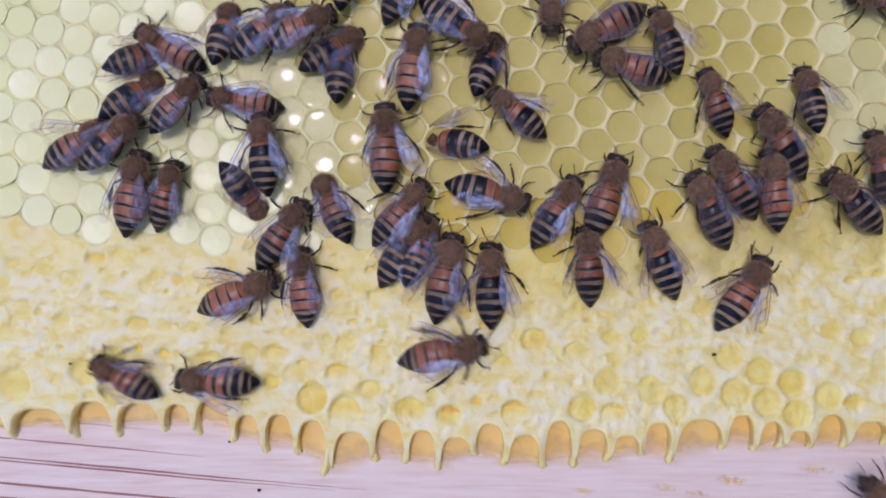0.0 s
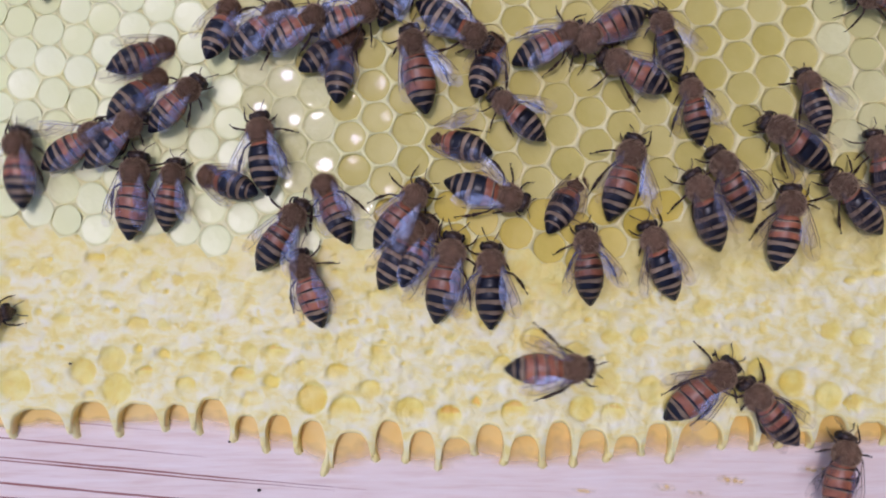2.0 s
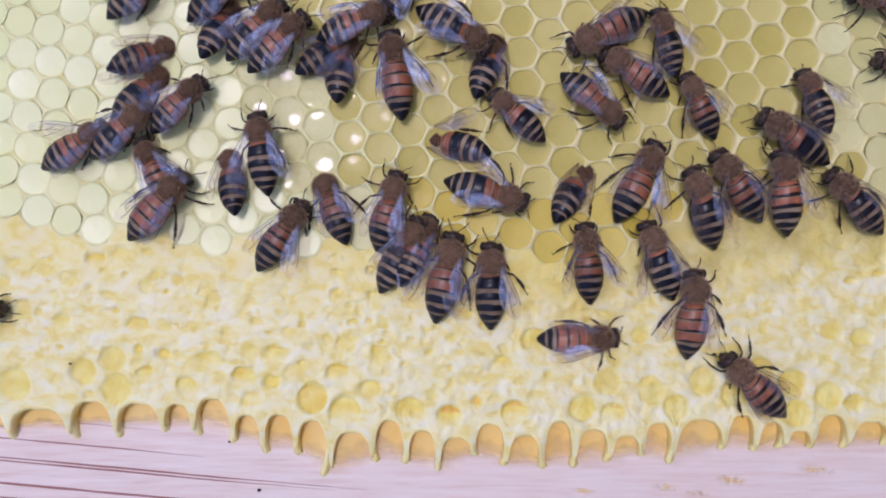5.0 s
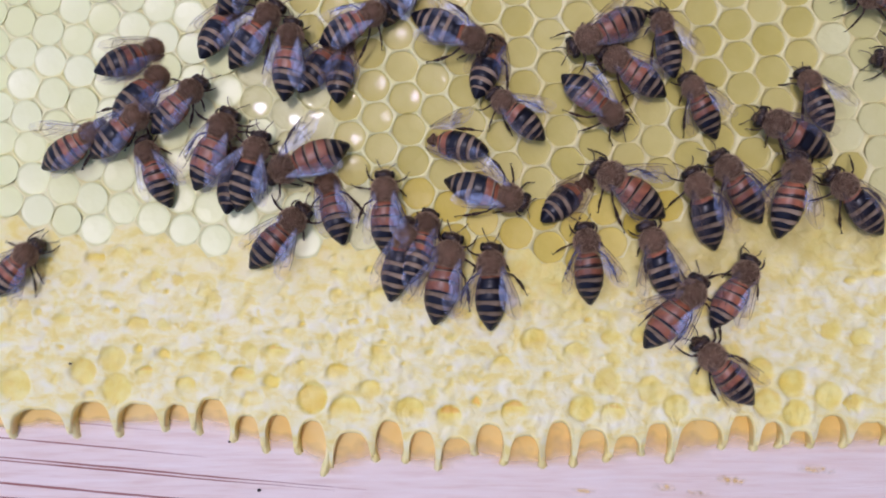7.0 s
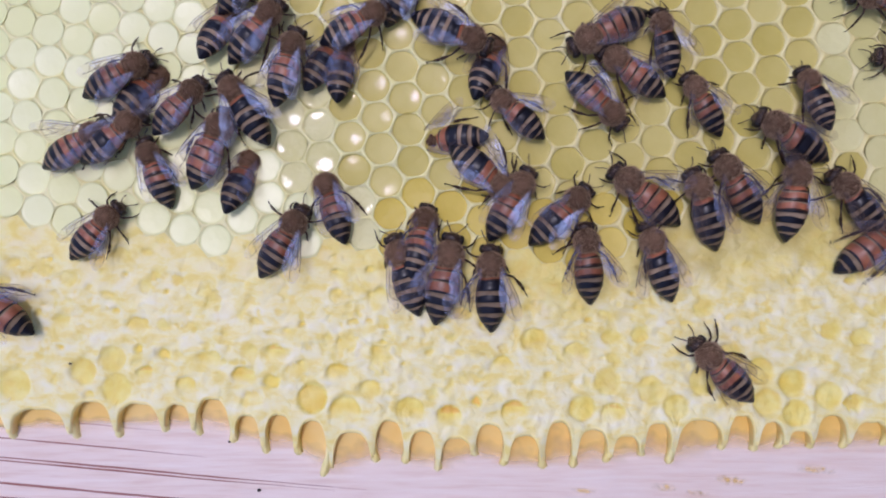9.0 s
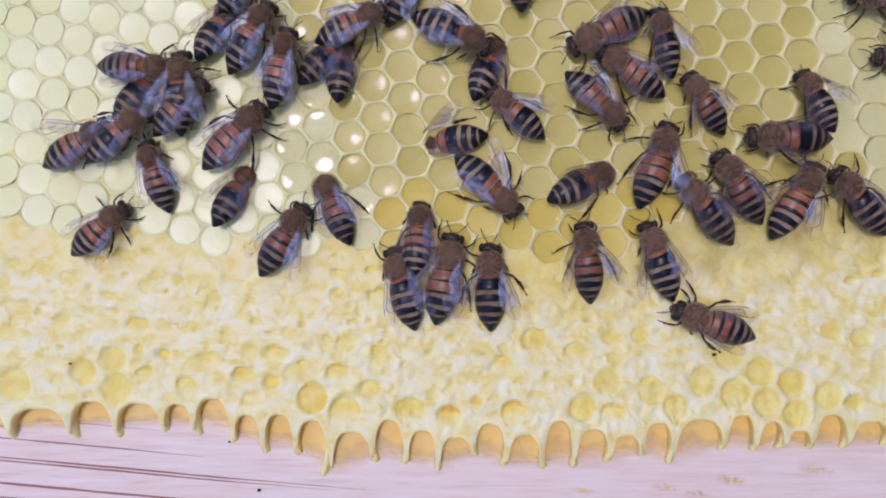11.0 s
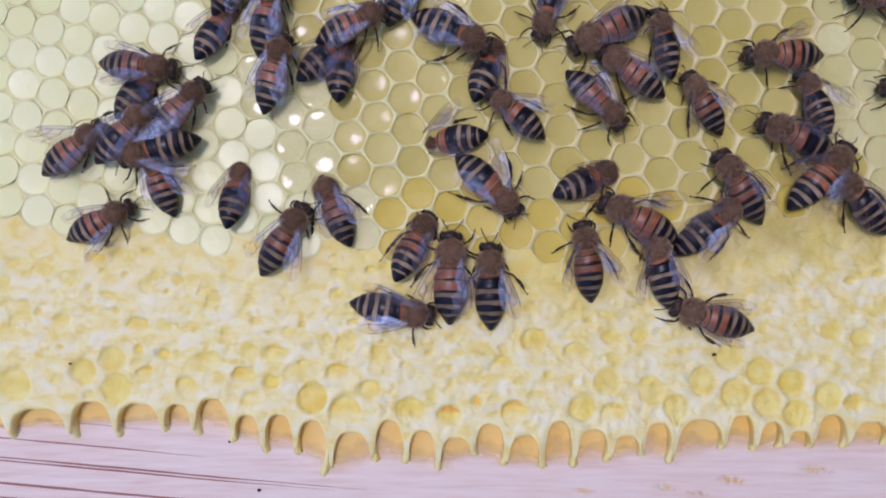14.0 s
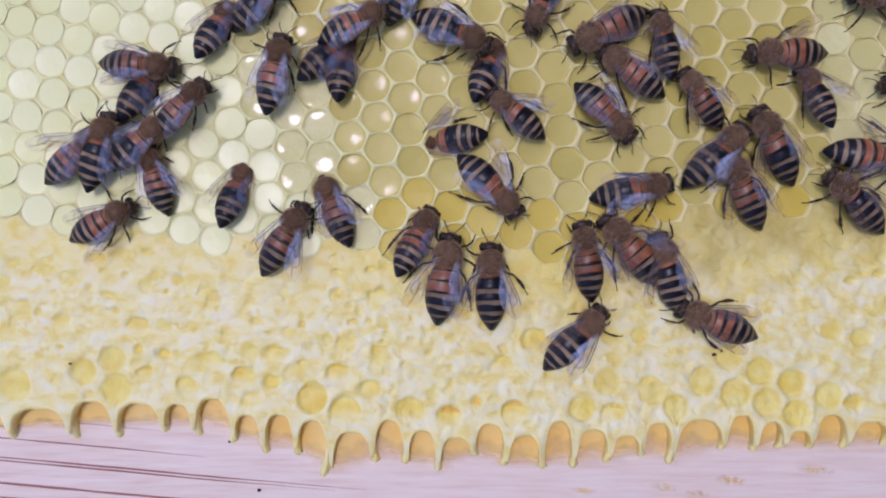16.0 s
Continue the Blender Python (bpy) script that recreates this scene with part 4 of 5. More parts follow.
def motions():
    crawl("L1", [(0, -46.6, 29.2, 23, -1.5, -29), (4, -45.8, 29.4, 28, -1.5, -29), (6.5, -47.3, 29.1, 23, -1.5, -29), (7, -47.9, 29.0, 27, -1.5, -29), (7.5, -48.3, 27.7, 24, -1.5, -16), (8, -48.2, 26.7, 27, 0.0, -8), (8.5, -48.7, 26.3, 27, 0.0, -5), (9, -49.2, 26.2, 29, 0.0, -3), (11.5, -45.7, 27.8, -8), (12, -45.5, 27.9, -7), (12.5, -46.1, 27.6, -7), (16, -46.1, 27.8, -5)])
    crawl("L2", [(0, -40.0, 21.7, 47, 1.2), (1.5, -40.1, 21.8, 45, 1.2), (3, -39.7, 21.6, 45, 1.2), (4, -39.7, 21.6, 45, 1.2), (9, -39.5, 21.4, 46, 1.2), (12, -39.4, 21.2, 47, 1.2), (16, -39.2, 21.1, 47, 1.2)])
    crawl("L3", [(0, -47.6, 23.1, 40, -1.1, -28), (1.5, -47.1, 23.2, 43, -1.1, -28), (3, -46.4, 23.3, 51, -1.1, -28), (9, -46.3, 23.4, 52, -1.1, -28), (11.5, -46.3, 23.7, 55, -1.1, -28), (13.5, -46.4, 24.1, 58, -1.1, -28), (16, -46.2, 23.9, 62, -1.1, -28)])
    crawl("L4", [(0, -55.3, 15.7, 31), (3, -55.5, 15.5, 31), (9, -55.3, 15.6, 31), (11.5, -55.2, 15.7, 30), (12, -55.2, 15.7, 30), (12.5, -56.4, 15.1, 35), (13, -56.1, 15.0, 38), (13.5, -55.9, 15.0, 37), (14.5, -55.6, 15.1, 36), (15, -55.7, 14.5, 40), (16, -55.6, 14.1, 41)])
    crawl("L5", [(0, -50.1, 16.1, 41, 0.6), (2, -49.3, 16.6, 43, 0.6), (3, -48.9, 17.1, 40, 0.6), (6.5, -48.3, 17.8, 40, 0.6), (8.5, -48.5, 17.5, 39, 0.6), (9, -49.6, 16.8, 38, 0.6), (11.5, -48.7, 17.2, 41, 0.6), (12, -48.5, 17.2, 43, 0.6), (13, -47.9, 17.4, 45, 0.6), (14, -47.9, 17.4, 45, 0.6), (15, -45.9, 17.1, 36, 0.6), (15.5, -46.8, 16.3, 38, 0.6), (16, -45.7, 15.9, 40, 0.6)])
    crawl("L6", [(0, -46.8, 8.5, 79), (1.5, -46.9, 8.4, 79), (2, -46.7, 8.2, 83), (2.5, -47.7, 6.9, 140), (3, -50.1, 4.0, 175), (3.25, -49.9, 5.0, 136), (3.5, -49.7, 6.1, 97), (4, -47.2, 1.5, 45), (5, -43.0, 6.5, 48), (6.5, -34.6, 14.3, 68), (7, -34.6, 15.2, 65), (7.5, -34.7, 15.5, 61), (8.5, -34.9, 15.6, 62), (9, -35.1, 15.3, 65), (10.2, -33.0, 16.3, 59), (11.5, -27.2, 17.2, 41), (12, -21.2, 18.7, 58), (12.5, -21.9, 27.5, 100), (13, -22.9, 33.6, 90), (13.5, -21.7, 45.7, 82), (16, -21.7, 45.7, 82)])
    crawl("L7", [(0, -42.0, 8.2, 73), (0.5, -41.9, 8.0, 70), (1, -40.2, 7.9, 44), (1.5, -39.9, 7.5, 48), (2, -41.3, 8.4, 79), (2.5, -40.6, 10.4, 105), (3, -42.2, 11.2, 119), (3.5, -43.6, 11.2, 113), (4, -43.5, 11.9, 117), (6.5, -43.7, 11.9, 110), (9, -43.5, 11.7, 110), (11.5, -43.5, 11.1, 106), (12.5, -43.6, 11.3, 105), (13.5, -43.0, 10.6, 110), (14.5, -43.1, 10.4, 110), (16, -43.5, 10.7, 106)])
    crawl("L8", [(0, -30.6, 9.0, -54, -1.5, -28), (0.5, -30.7, 9.1, -53, -1.5, -28), (0.83, -32.1, 9.2, -104, -1.5, -28), (1.17, -33.5, 9.2, -154, -1.5, -28), (1.5, -34.8, 9.3, -204, -1.5, -28), (2, -32.7, 10.0, -199, -1.5, -28), (2.5, -32.5, 9.4, -233, -1.5, -28), (3, -32.6, 10.3, -254, -1.5, -28), (4, -32.4, 9.9, -260, -1.5, -28), (6.5, -32.1, 10.3, -269, -1.5, -28), (7, -32.1, 10.3, -276, -1.5, -28), (7.5, -31.8, 10.4, -284, -1.5, -28), (8, -31.2, 10.4, -307, -1.5, -28), (8.5, -31.1, 10.4, -293, -1.5, -28), (9, -31.1, 10.1, -290, -1.5, -28), (11.5, -32.3, 7.7, -299, -1.5, -28), (12.5, -31.8, 8.6, -295, -1.5, -28), (13.5, -31.8, 8.4, -281, -1.5, -28), (15, -31.7, 7.5, -279, -1.5, -28), (16, -32.0, 8.0, -288, -1.5, -28)])
    crawl("L9", [(0, -26.9, 14.4, 94, 1.0), (1.5, -27.0, 14.5, 95, 1.0), (4, -27.0, 14.5, 96, 1.0), (5.2, -27.2, 14.5, 97, 1.0), (6.5, -27.5, 14.2, 98, 1.0), (7, -29.0, 11.8, 71, 1.0), (7.5, -28.9, 16.1, 67, 1.0), (8, -26.1, 16.6, 65, 1.0), (8.5, -28.1, 18.0, 111, 1.0), (9, -29.8, 21.2, 123, 1.0), (10.3, -33.7, 21.2, 144, 1.0), (11, -39.3, 23.5, 88, 1.0), (11.5, -44.8, 25.8, 32, 1.0), (11.67, -46.0, 24.9, 87, 1.0), (11.83, -47.3, 24.1, 143, 1.0), (12, -48.5, 23.2, 198, 1.0), (12.5, -47.5, 18.5, 228, 1.0), (13, -44.4, 17.5, 237, 1.0), (13.25, -43.7, 17.7, 274, 1.0), (13.5, -43.0, 17.9, 311, 1.0), (13.75, -42.9, 16.4, 253, 1.0), (14, -42.8, 15.0, 195, 1.0), (14.5, -48.3, 13.0, 178, 1.0), (15, -53.7, 12.8, 150, 1.0), (15.5, -53.6, 15.7, 98, 1.0), (16, -51.6, 14.7, 71, 1.0)])
    crawl("Mb", [(0, -30.2, 22.3, 172), (0.5, -34.5, 24.6, 130), (1, -39.7, 29.6, 99), (1.5, -45.1, 43.2, 86), (2, -45.5, 47.8, 90), (16, -45.5, 47.8, 90)])
    crawl("Mc", [(0, -41.4, 30.4, 150), (0.5, -48.5, 33.2, 162), (1, -56.3, 27.4, 198), (1.25, -60.5, 31.7, 145), (1.5, -64.8, 36.0, 92), (2, -61.4, 44.2, 93), (2.5, -50.7, 44.0, 81), (16, -50.7, 46.6, 81)])
    crawl("Me", [(0, -48.3, -19.6, 151), (0.5, -65.0, -14.5, 109), (0.75, -67.9, -12.7, 63), (1, -70.9, -10.9, 16), (4, -70.9, -11.1, 18), (5.3, -72.2, -9.9, 10), (6.5, -72.3, -11.2, 26), (7, -64.8, -2.9, 46), (7.5, -60.5, 0.1, 49), (8, -55.2, 2.8, 53), (8.5, -53.6, 3.1, 40), (9, -52.6, 2.7, 47), (10.5, -52.2, 2.9, 44), (11.5, -51.8, 2.9, 39), (12.5, -51.7, 3.1, 39), (13, -51.7, 3.8, 32), (14, -51.9, 4.1, 27), (15, -51.8, 4.0, 29), (16, -51.6, 4.1, 29)])
    crawl("Mf", [(0, -34.2, -20.0, 177), (0.5, -45.7, -18.2, 166), (1, -57.6, -10.3, 127), (1.5, -61.2, -0.5, 105), (2, -63.9, 12.5, 92), (2.5, -58.7, 31.3, 87), (3, -51.8, 32.1, 23), (3.5, -48.7, 31.5, 30), (4, -48.2, 31.6, 33), (5, -46.0, 39.3, 42), (5.6, -43.0, 48.3, 65), (16, -43.0, 48.3, 65)])
    crawl("Mg", [(0, -38.6, 48.5, 21), (2.5, -38.8, 45.5, 25), (3, -37.9, 40.9, 20), (3.5, -37.7, 38.2, 27), (4, -36.6, 37.2, 32), (5.3, -33.0, 39.4, 42), (6.5, -30.0, 40.5, 51), (12, -30.0, 40.6, 50), (13.5, -30.8, 40.6, 47), (14, -31.0, 40.6, 50), (14.5, -30.6, 35.8, 42), (15, -29.1, 35.1, 58), (15.5, -29.3, 37.1, 52), (16, -27.6, 37.7, 46)])
    crawl("T1", [(0, -33.6, 32.5, 79, -1.2, -24), (0.5, -33.6, 34.4, 72, -1.2, -24), (1.5, -33.8, 33.4, 74, -1.2, -24), (3, -34.3, 33.2, 68, -1.2, -24), (9, -34.5, 33.1, 66, -1.2, -24), (11.5, -34.9, 32.8, 64, -1.2, -24), (16, -34.9, 33.1, 64, -1.2, -24)])
    crawl("T2", [(0, -27.0, 32.8, 37, 0.8), (4, -27.8, 33.1, 42, 0.8), (6.5, -28.4, 33.0, 49, 0.8), (7, -28.2, 32.4, 51, 0.8), (8.5, -28.0, 32.9, 49, 0.8), (9, -28.1, 32.9, 48, 0.8), (11.5, -29.3, 31.5, 60, 0.8), (12, -29.7, 31.1, 63, 0.8), (12.5, -29.9, 30.8, 74, 0.8), (13, -29.9, 28.5, 91, 0.8), (13.5, -30.3, 30.4, 82, 0.8), (14, -26.3, 35.2, 76, 0.8), (14.5, -24.1, 37.4, 85, 0.8), (15, -22.9, 45.5, 84, 0.8), (16, -22.9, 48.1, 84, 0.8)])
    crawl("T3", [(0, -21.6, 33.1, 24, 1.2), (1.5, -21.9, 33.1, 27, 1.2), (2.5, -22.0, 32.9, 29, 1.2), (3, -23.2, 32.9, 32, 1.2), (3.5, -23.7, 32.3, 35, 1.2), (4, -24.3, 31.7, 39, 1.2), (5.2, -24.7, 30.8, 44, 1.2), (6.5, -25.0, 29.8, 52, 1.2), (7, -23.1, 28.5, 83, 1.2), (7.5, -22.4, 25.1, 100, 1.2), (8, -21.8, 25.8, 108, 1.2), (8.5, -23.7, 27.5, 74, 1.2), (9, -23.4, 27.4, 73, 1.2), (10.2, -24.1, 27.5, 76, 1.2), (11.5, -24.7, 26.9, 77, 1.2), (12, -25.4, 26.7, 73, 1.2), (12.5, -25.7, 26.4, 73, 1.2), (14, -25.3, 26.4, 75, 1.2), (16, -25.2, 26.3, 77, 1.2)])
    crawl("T4", [(0, -17.2, 30.2, 35, -1.2, -18), (4, -17.3, 30.1, 36, -1.2, -18), (6.5, -18.7, 28.6, 48, -1.2, -18), (7, -18.6, 28.2, 55, -1.2, -18), (9, -18.1, 28.7, 60, -1.2, -18), (11.5, -18.1, 29.1, 46, -1.2, -18), (16, -17.9, 29.3, 43, -1.2, -18)])
    crawl("T5", [(0, -15.8, 27.3, 87, -1.5, -26), (16, -15.6, 27.5, 87, -1.5, -26)])
    crawl("T6", [(0, -14.6, 41.9, 81, 0.8), (0.5, -14.5, 42.7, 81, 0.8), (0.67, -14.1, 41.4, 31, 0.8), (0.83, -13.7, 40.0, -19, 0.8), (1, -13.3, 38.7, -69, 0.8), (1.5, -14.5, 34.2, -3, 0.8), (2, -14.4, 34.7, 21, 0.8), (3, -14.0, 34.1, 22, 0.8), (4, -13.6, 34.1, 21, 0.8), (6.5, -13.2, 33.8, 27, 0.8), (9, -13.1, 33.8, 28, 0.8), (11.5, -13.8, 33.7, 25, 0.8), (16, -13.4, 33.8, 27, 0.8)])
    crawl("T7", [(0, -6.0, 39.7, 62), (1.5, -6.5, 39.3, 60), (4, -6.5, 39.5, 58), (6.5, -6.1, 39.4, 62), (16, -5.7, 39.6, 64)])
    crawl("T8", [(0, 2.1, 33.9, -34, 0.3), (1.5, 1.7, 33.8, -32, 0.3), (4, 2.0, 33.6, -33, 0.3), (6.5, 1.5, 32.8, -25, 0.3), (16, 1.4, 32.9, -24, 0.3)])
    crawl("T9", [(0, 5.5, 46.4, 99), (2.8, 5.9, 46.3, 103), (3.5, 7.4, 38.5, 130), (4, 5.6, 38.6, 129), (5, 2.8, 47.5, 117), (16, 2.8, 49.2, 117)])
    crawl("C1", [(0, -4.5, 27.6, 82, 0.4), (0.5, -5.2, 30.0, 89, 0.4), (1, -5.4, 31.9, 94, 0.4), (1.5, -6.9, 43.8, 92, 0.4), (2, -7.1, 48.9, 90, 0.4), (16, -7.1, 48.9, 90, 0.4)])
    crawl("C2", [(0, -8.7, 15.4, 90, 0.4), (0.5, -5.2, 16.2, 67, 0.4), (1, -5.3, 19.1, 61, 0.4), (1.5, -3.7, 21.0, 72, 0.4), (2, -3.9, 27.3, 101, 0.4), (2.5, -4.6, 27.1, 83, 0.4), (3, -5.4, 29.6, 89, 0.4), (3.5, -5.6, 30.8, 90, 0.4), (4, -6.0, 32.3, 89, 0.4), (5, -7.1, 26.4, 98, 0.4), (5.3, -7.8, 26.0, 163, 0.4), (5.6, -8.4, 25.6, 228, 0.4), (6.5, -15.5, 18.9, 191, 0.4), (7, -20.7, 13.2, 201, 0.4), (7.5, -24.0, 8.8, 211, 0.4), (8, -36.8, -0.8, 200, 0.4), (8.5, -61.9, -7.6, 176, 0.4), (9, -67.5, -8.7, 144, 0.4), (9.8, -77.7, -7.6, 157, 0.4), (16, -79.4, -7.6, 157, 0.4)])
    crawl("C3", [(0, 1.9, 16.3, 169, -2.3, -30), (1, 2.4, 16.3, 166, -2.3, -30), (3, 2.5, 15.8, 162, -2.3, -30), (6.5, 2.0, 16.0, 165, -2.3, -30), (8, 1.7, 16.4, 168, -2.3, -30), (8.5, 1.8, 17.0, 180, -2.3, -30), (11.5, 1.7, 16.8, 185, -2.3, -30), (16, 1.7, 16.9, 186, -2.3, -30)])
    crawl("C4", [(0, 6.9, 8.4, -14, 0.2), (4, 6.7, 8.6, -16, 0.2), (7.5, 6.8, 8.6, -16, 0.2), (8, 6.8, 9.8, -34, 0.2), (8.5, 6.1, 9.7, -38, 0.2), (9, 6.3, 11.4, -39, 0.2), (10.2, 6.6, 10.2, -41, 0.2), (11.5, 6.9, 9.5, -45, 0.2), (13, 6.9, 9.6, -44, 0.2), (16, 7.1, 9.5, -45, 0.2)])
    crawl("C5", [(0, -6.4, 5.5, 50, 0.6), (0.5, -6.3, 5.3, 52, 0.6), (4, -6.4, 5.4, 51, 0.6), (5.2, -8.8, 6.0, 82, 0.6), (6.5, -10.8, 6.3, 116, 0.6), (7, -8.7, 5.7, 91, 0.6), (7.5, -5.6, 5.6, 40, 0.6), (8, 1.2, 6.2, -12, 0.6), (8.5, 3.7, 4.1, 1, 0.6), (9, 10.2, 6.9, 60, 0.6), (9.8, 13.2, 17.5, 54, 0.6), (10.5, 13.2, 30.2, 99, 0.6), (11, 11.7, 42.5, 92, 0.6), (12, 11.7, 48.4, 92, 0.6), (16, 11.7, 48.4, 92, 0.6)])
    crawl("C6", [(0, -3.8, -0.6, 70, 0.1, -26), (4, -4.2, -0.7, 67, 0.1, -26), (6.5, -3.9, -0.2, 70, 0.1, -26), (7.5, -3.4, 0.2, 77, 0.1, -26), (9, -3.6, 0.7, 77, 0.1, -26), (11.5, -3.9, 1.0, 85, 0.1, -26), (12.5, -3.9, 1.2, 85, 0.1, -26), (13, -4.1, 0.5, 72, 0.1, -26), (14, -4.7, 0.0, 63, 0.1, -26), (14.5, -4.5, -0.0, 66, 0.1, -26), (15, -4.1, 0.5, 68, 0.1, -26), (16, -4.4, 0.7, 63, 0.1, -26)])
    crawl("C7", [(0, -6.1, -0.1, 59), (4, -6.4, -0.6, 61), (6.5, -6.3, -1.0, 65), (7, -6.5, -1.4, 77), (7.5, -6.1, -3.1, 101), (8, -5.6, -3.8, 109), (9, -5.7, -3.8, 108), (10.2, -5.8, -5.0, 107), (11.5, -6.1, -6.1, 105), (12, -6.1, -5.7, 107), (12.5, -6.7, -5.8, 100), (13, -8.4, -9.5, 89), (13.5, -9.0, -10.5, 48), (14, -7.5, -9.2, -9), (14.5, -1.3, -14.6, -24), (15, 6.6, -18.2, -9), (15.5, 15.8, -17.2, 26), (16, 20.0, -13.5, 46)])
    crawl("C8", [(0, 0.3, -4.3, 78, 0.2), (4, 0.4, -4.1, 78, 0.2), (6.5, 0.2, -4.3, 78, 0.2), (12, 0.3, -4.4, 79, 0.2), (13.5, 0.3, -4.3, 79, 0.2), (14, 1.1, -4.2, 89, 0.2), (14.5, 0.6, -4.1, 85, 0.2), (15, 0.6, -4.3, 84, 0.2), (16, 0.2, -4.4, 81, 0.2)])
    crawl("C9", [(0, 7.2, -5.4, 91), (6.5, 7.2, -5.5, 90), (9, 7.2, -5.8, 91), (11.5, 7.1, -5.6, 91), (16, 7.2, -5.5, 91)])
    crawl("C10", [(0, 17.1, 5.7, 58), (0.5, 17.9, 6.0, 59, 0.0, -10), (1, 18.2, 6.3, 61, -1.5, -22), (1.5, 18.5, 6.7, 59, -2.3, -30), (3, 19.0, 7.0, 58, -2.3, -30), (4, 19.8, 8.2, 62, -2.3, -30), (5.2, 19.7, 8.5, 57, -2.3, -30), (6.5, 19.8, 8.9, 51, -2.3, -30), (7, 18.9, 7.6, 41, -2.3, -30), (7.5, 18.4, 7.0, 35, -2.3, -30), (8, 18.9, 7.5, 37, -2.3, -30), (8.5, 19.5, 8.0, 41, -2.3, -30), (9, 17.9, 5.2, 44), (10.2, 19.8, 8.4, 30, 0.0, -10), (11.5, 21.4, 10.0, 25, -1.5, -26), (12, 21.7, 10.1, 24, -1.5, -26), (14.5, 21.7, 10.4, 24, -1.5, -26), (15, 21.3, 11.0, 29, -1.5, -20), (15.5, 24.3, 9.3, 4), (16, 28.8, 8.9, 11)])
    crawl("C11", [(0, 24.6, 7.9, 72), (0.5, 25.4, 7.8, 62), (1, 25.7, 8.9, 50), (1.5, 26.8, 11.1, 72), (2, 27.3, 11.0, 73), (2.5, 29.6, 10.4, 43), (3, 29.5, 10.4, 45), (4, 29.5, 10.2, 46), (5.2, 29.5, 10.3, 67), (6.5, 29.3, 10.0, 107), (7, 28.0, 9.0, 144), (7.5, 27.0, 8.7, 140), (8, 27.9, 8.3, 141), (8.5, 28.4, 8.2, 144), (9, 30.5, 8.1, 141), (10.3, 31.2, 9.5, 106), (11.5, 32.8, 14.2, 48), (12, 33.0, 11.1, 20), (12.25, 32.7, 11.8, -25), (12.5, 32.3, 12.4, -71), (12.75, 33.0, 11.6, -108), (13, 33.7, 10.7, -145), (13.5, 30.9, 6.7, -183), (14, 29.6, 4.4, -208), (14.5, 29.8, 2.8, -219), (15, 29.8, 2.0, -221), (15.5, 30.1, 1.1, -249), (16, 28.4, 0.0, -230)])
    crawl("U1", [(0, 6.6, 28.0, 70, -1.5, -28), (4, 6.6, 27.7, 70, -1.5, -28), (6.5, 6.7, 27.7, 71, -1.5, -28), (9, 6.6, 27.5, 69, -1.5, -28), (16, 6.5, 27.1, 70, -1.5, -28)])
    crawl("U2", [(0, 11.2, 20.4, 141, 0.6), (4, 11.2, 20.0, 138, 0.6), (9, 11.0, 20.4, 139, 0.6), (16, 11.0, 20.3, 140, 0.6)])
    crawl("C12", [(0, 22.0, -2.4, 94), (4, 21.9, -2.0, 95), (9, 21.9, -2.0, 95), (14, 21.8, -1.7, 97), (16, 21.8, -1.7, 98)])
    crawl("C13", [(0, 33.0, -1.6, 112), (4, 32.8, -1.6, 111), (9, 32.6, -1.8, 110), (13, 32.9, -1.7, 110), (14.5, 32.9, -3.3, 104), (16, 34.0, -3.4, 106)])
    crawl("C15", [(0, -21.1, -5.6, 95), (1, -21.3, -5.6, 98), (1.5, -20.8, -5.6, 100), (2, -20.2, -5.8, 107), (2.5, -20.2, -8.8, 72), (3, -12.5, -8.9, 5), (3.5, -8.9, -11.6, 39), (4, 1.9, -14.0, 5), (4.8, 16.9, -13.6, 0), (5.6, 32.5, -12.7, 25), (6.5, 43.6, -7.2, 89), (7, 44.0, -6.4, 61), (7.5, 50.3, -4.6, 38), (8, 61.7, -4.3, 9), (8.5, 73.4, -2.9, 4), (16, 75.1, -2.9, 4)])
    crawl("C16", [(0, -24.4, 2.2, 55), (4, -24.4, 2.1, 55), (6.5, -24.5, 2.0, 53), (7, -24.8, 1.9, 47), (7.5, -24.4, 1.4, 53), (8, -24.1, 0.9, 59), (9, -24.2, 1.2, 57), (16, -24.0, 1.5, 58)])
    crawl("C17", [(0, -16.8, 6.3, 114, -1.5, -16), (4, -16.8, 6.3, 114, -1.5, -16), (6.5, -16.8, 6.1, 105, -1.5, -16), (7, -16.8, 6.4, 106, -1.5, -16), (9, -16.8, 6.4, 109, -1.5, -16), (11.5, -16.5, 6.0, 114, -1.5, -16), (16, -16.5, 5.8, 113, -1.5, -16)])
    crawl("R1", [(0, 40.4, 6.0, 117), (1, 39.7, 6.0, 111), (3, 39.8, 6.2, 112), (4, 39.4, 6.4, 108), (9, 39.5, 6.2, 109), (10.3, 39.7, 6.1, 120), (11.5, 40.2, 5.5, 132), (12, 41.0, 4.0, 132), (12.5, 42.0, 5.4, 97), (13, 40.1, 4.1, 58), (13.5, 40.5, 3.6, 40), (14, 40.3, 3.5, 41), (14.25, 39.2, 6.9, 85), (14.5, 38.1, 10.4, 129), (14.75, 36.3, 11.4, 171), (15, 34.4, 12.4, 213), (15.25, 34.3, 12.0, 271), (15.5, 34.1, 11.6, 330), (15.75, 37.7, 12.9, 367), (16, 41.3, 14.2, 405)])
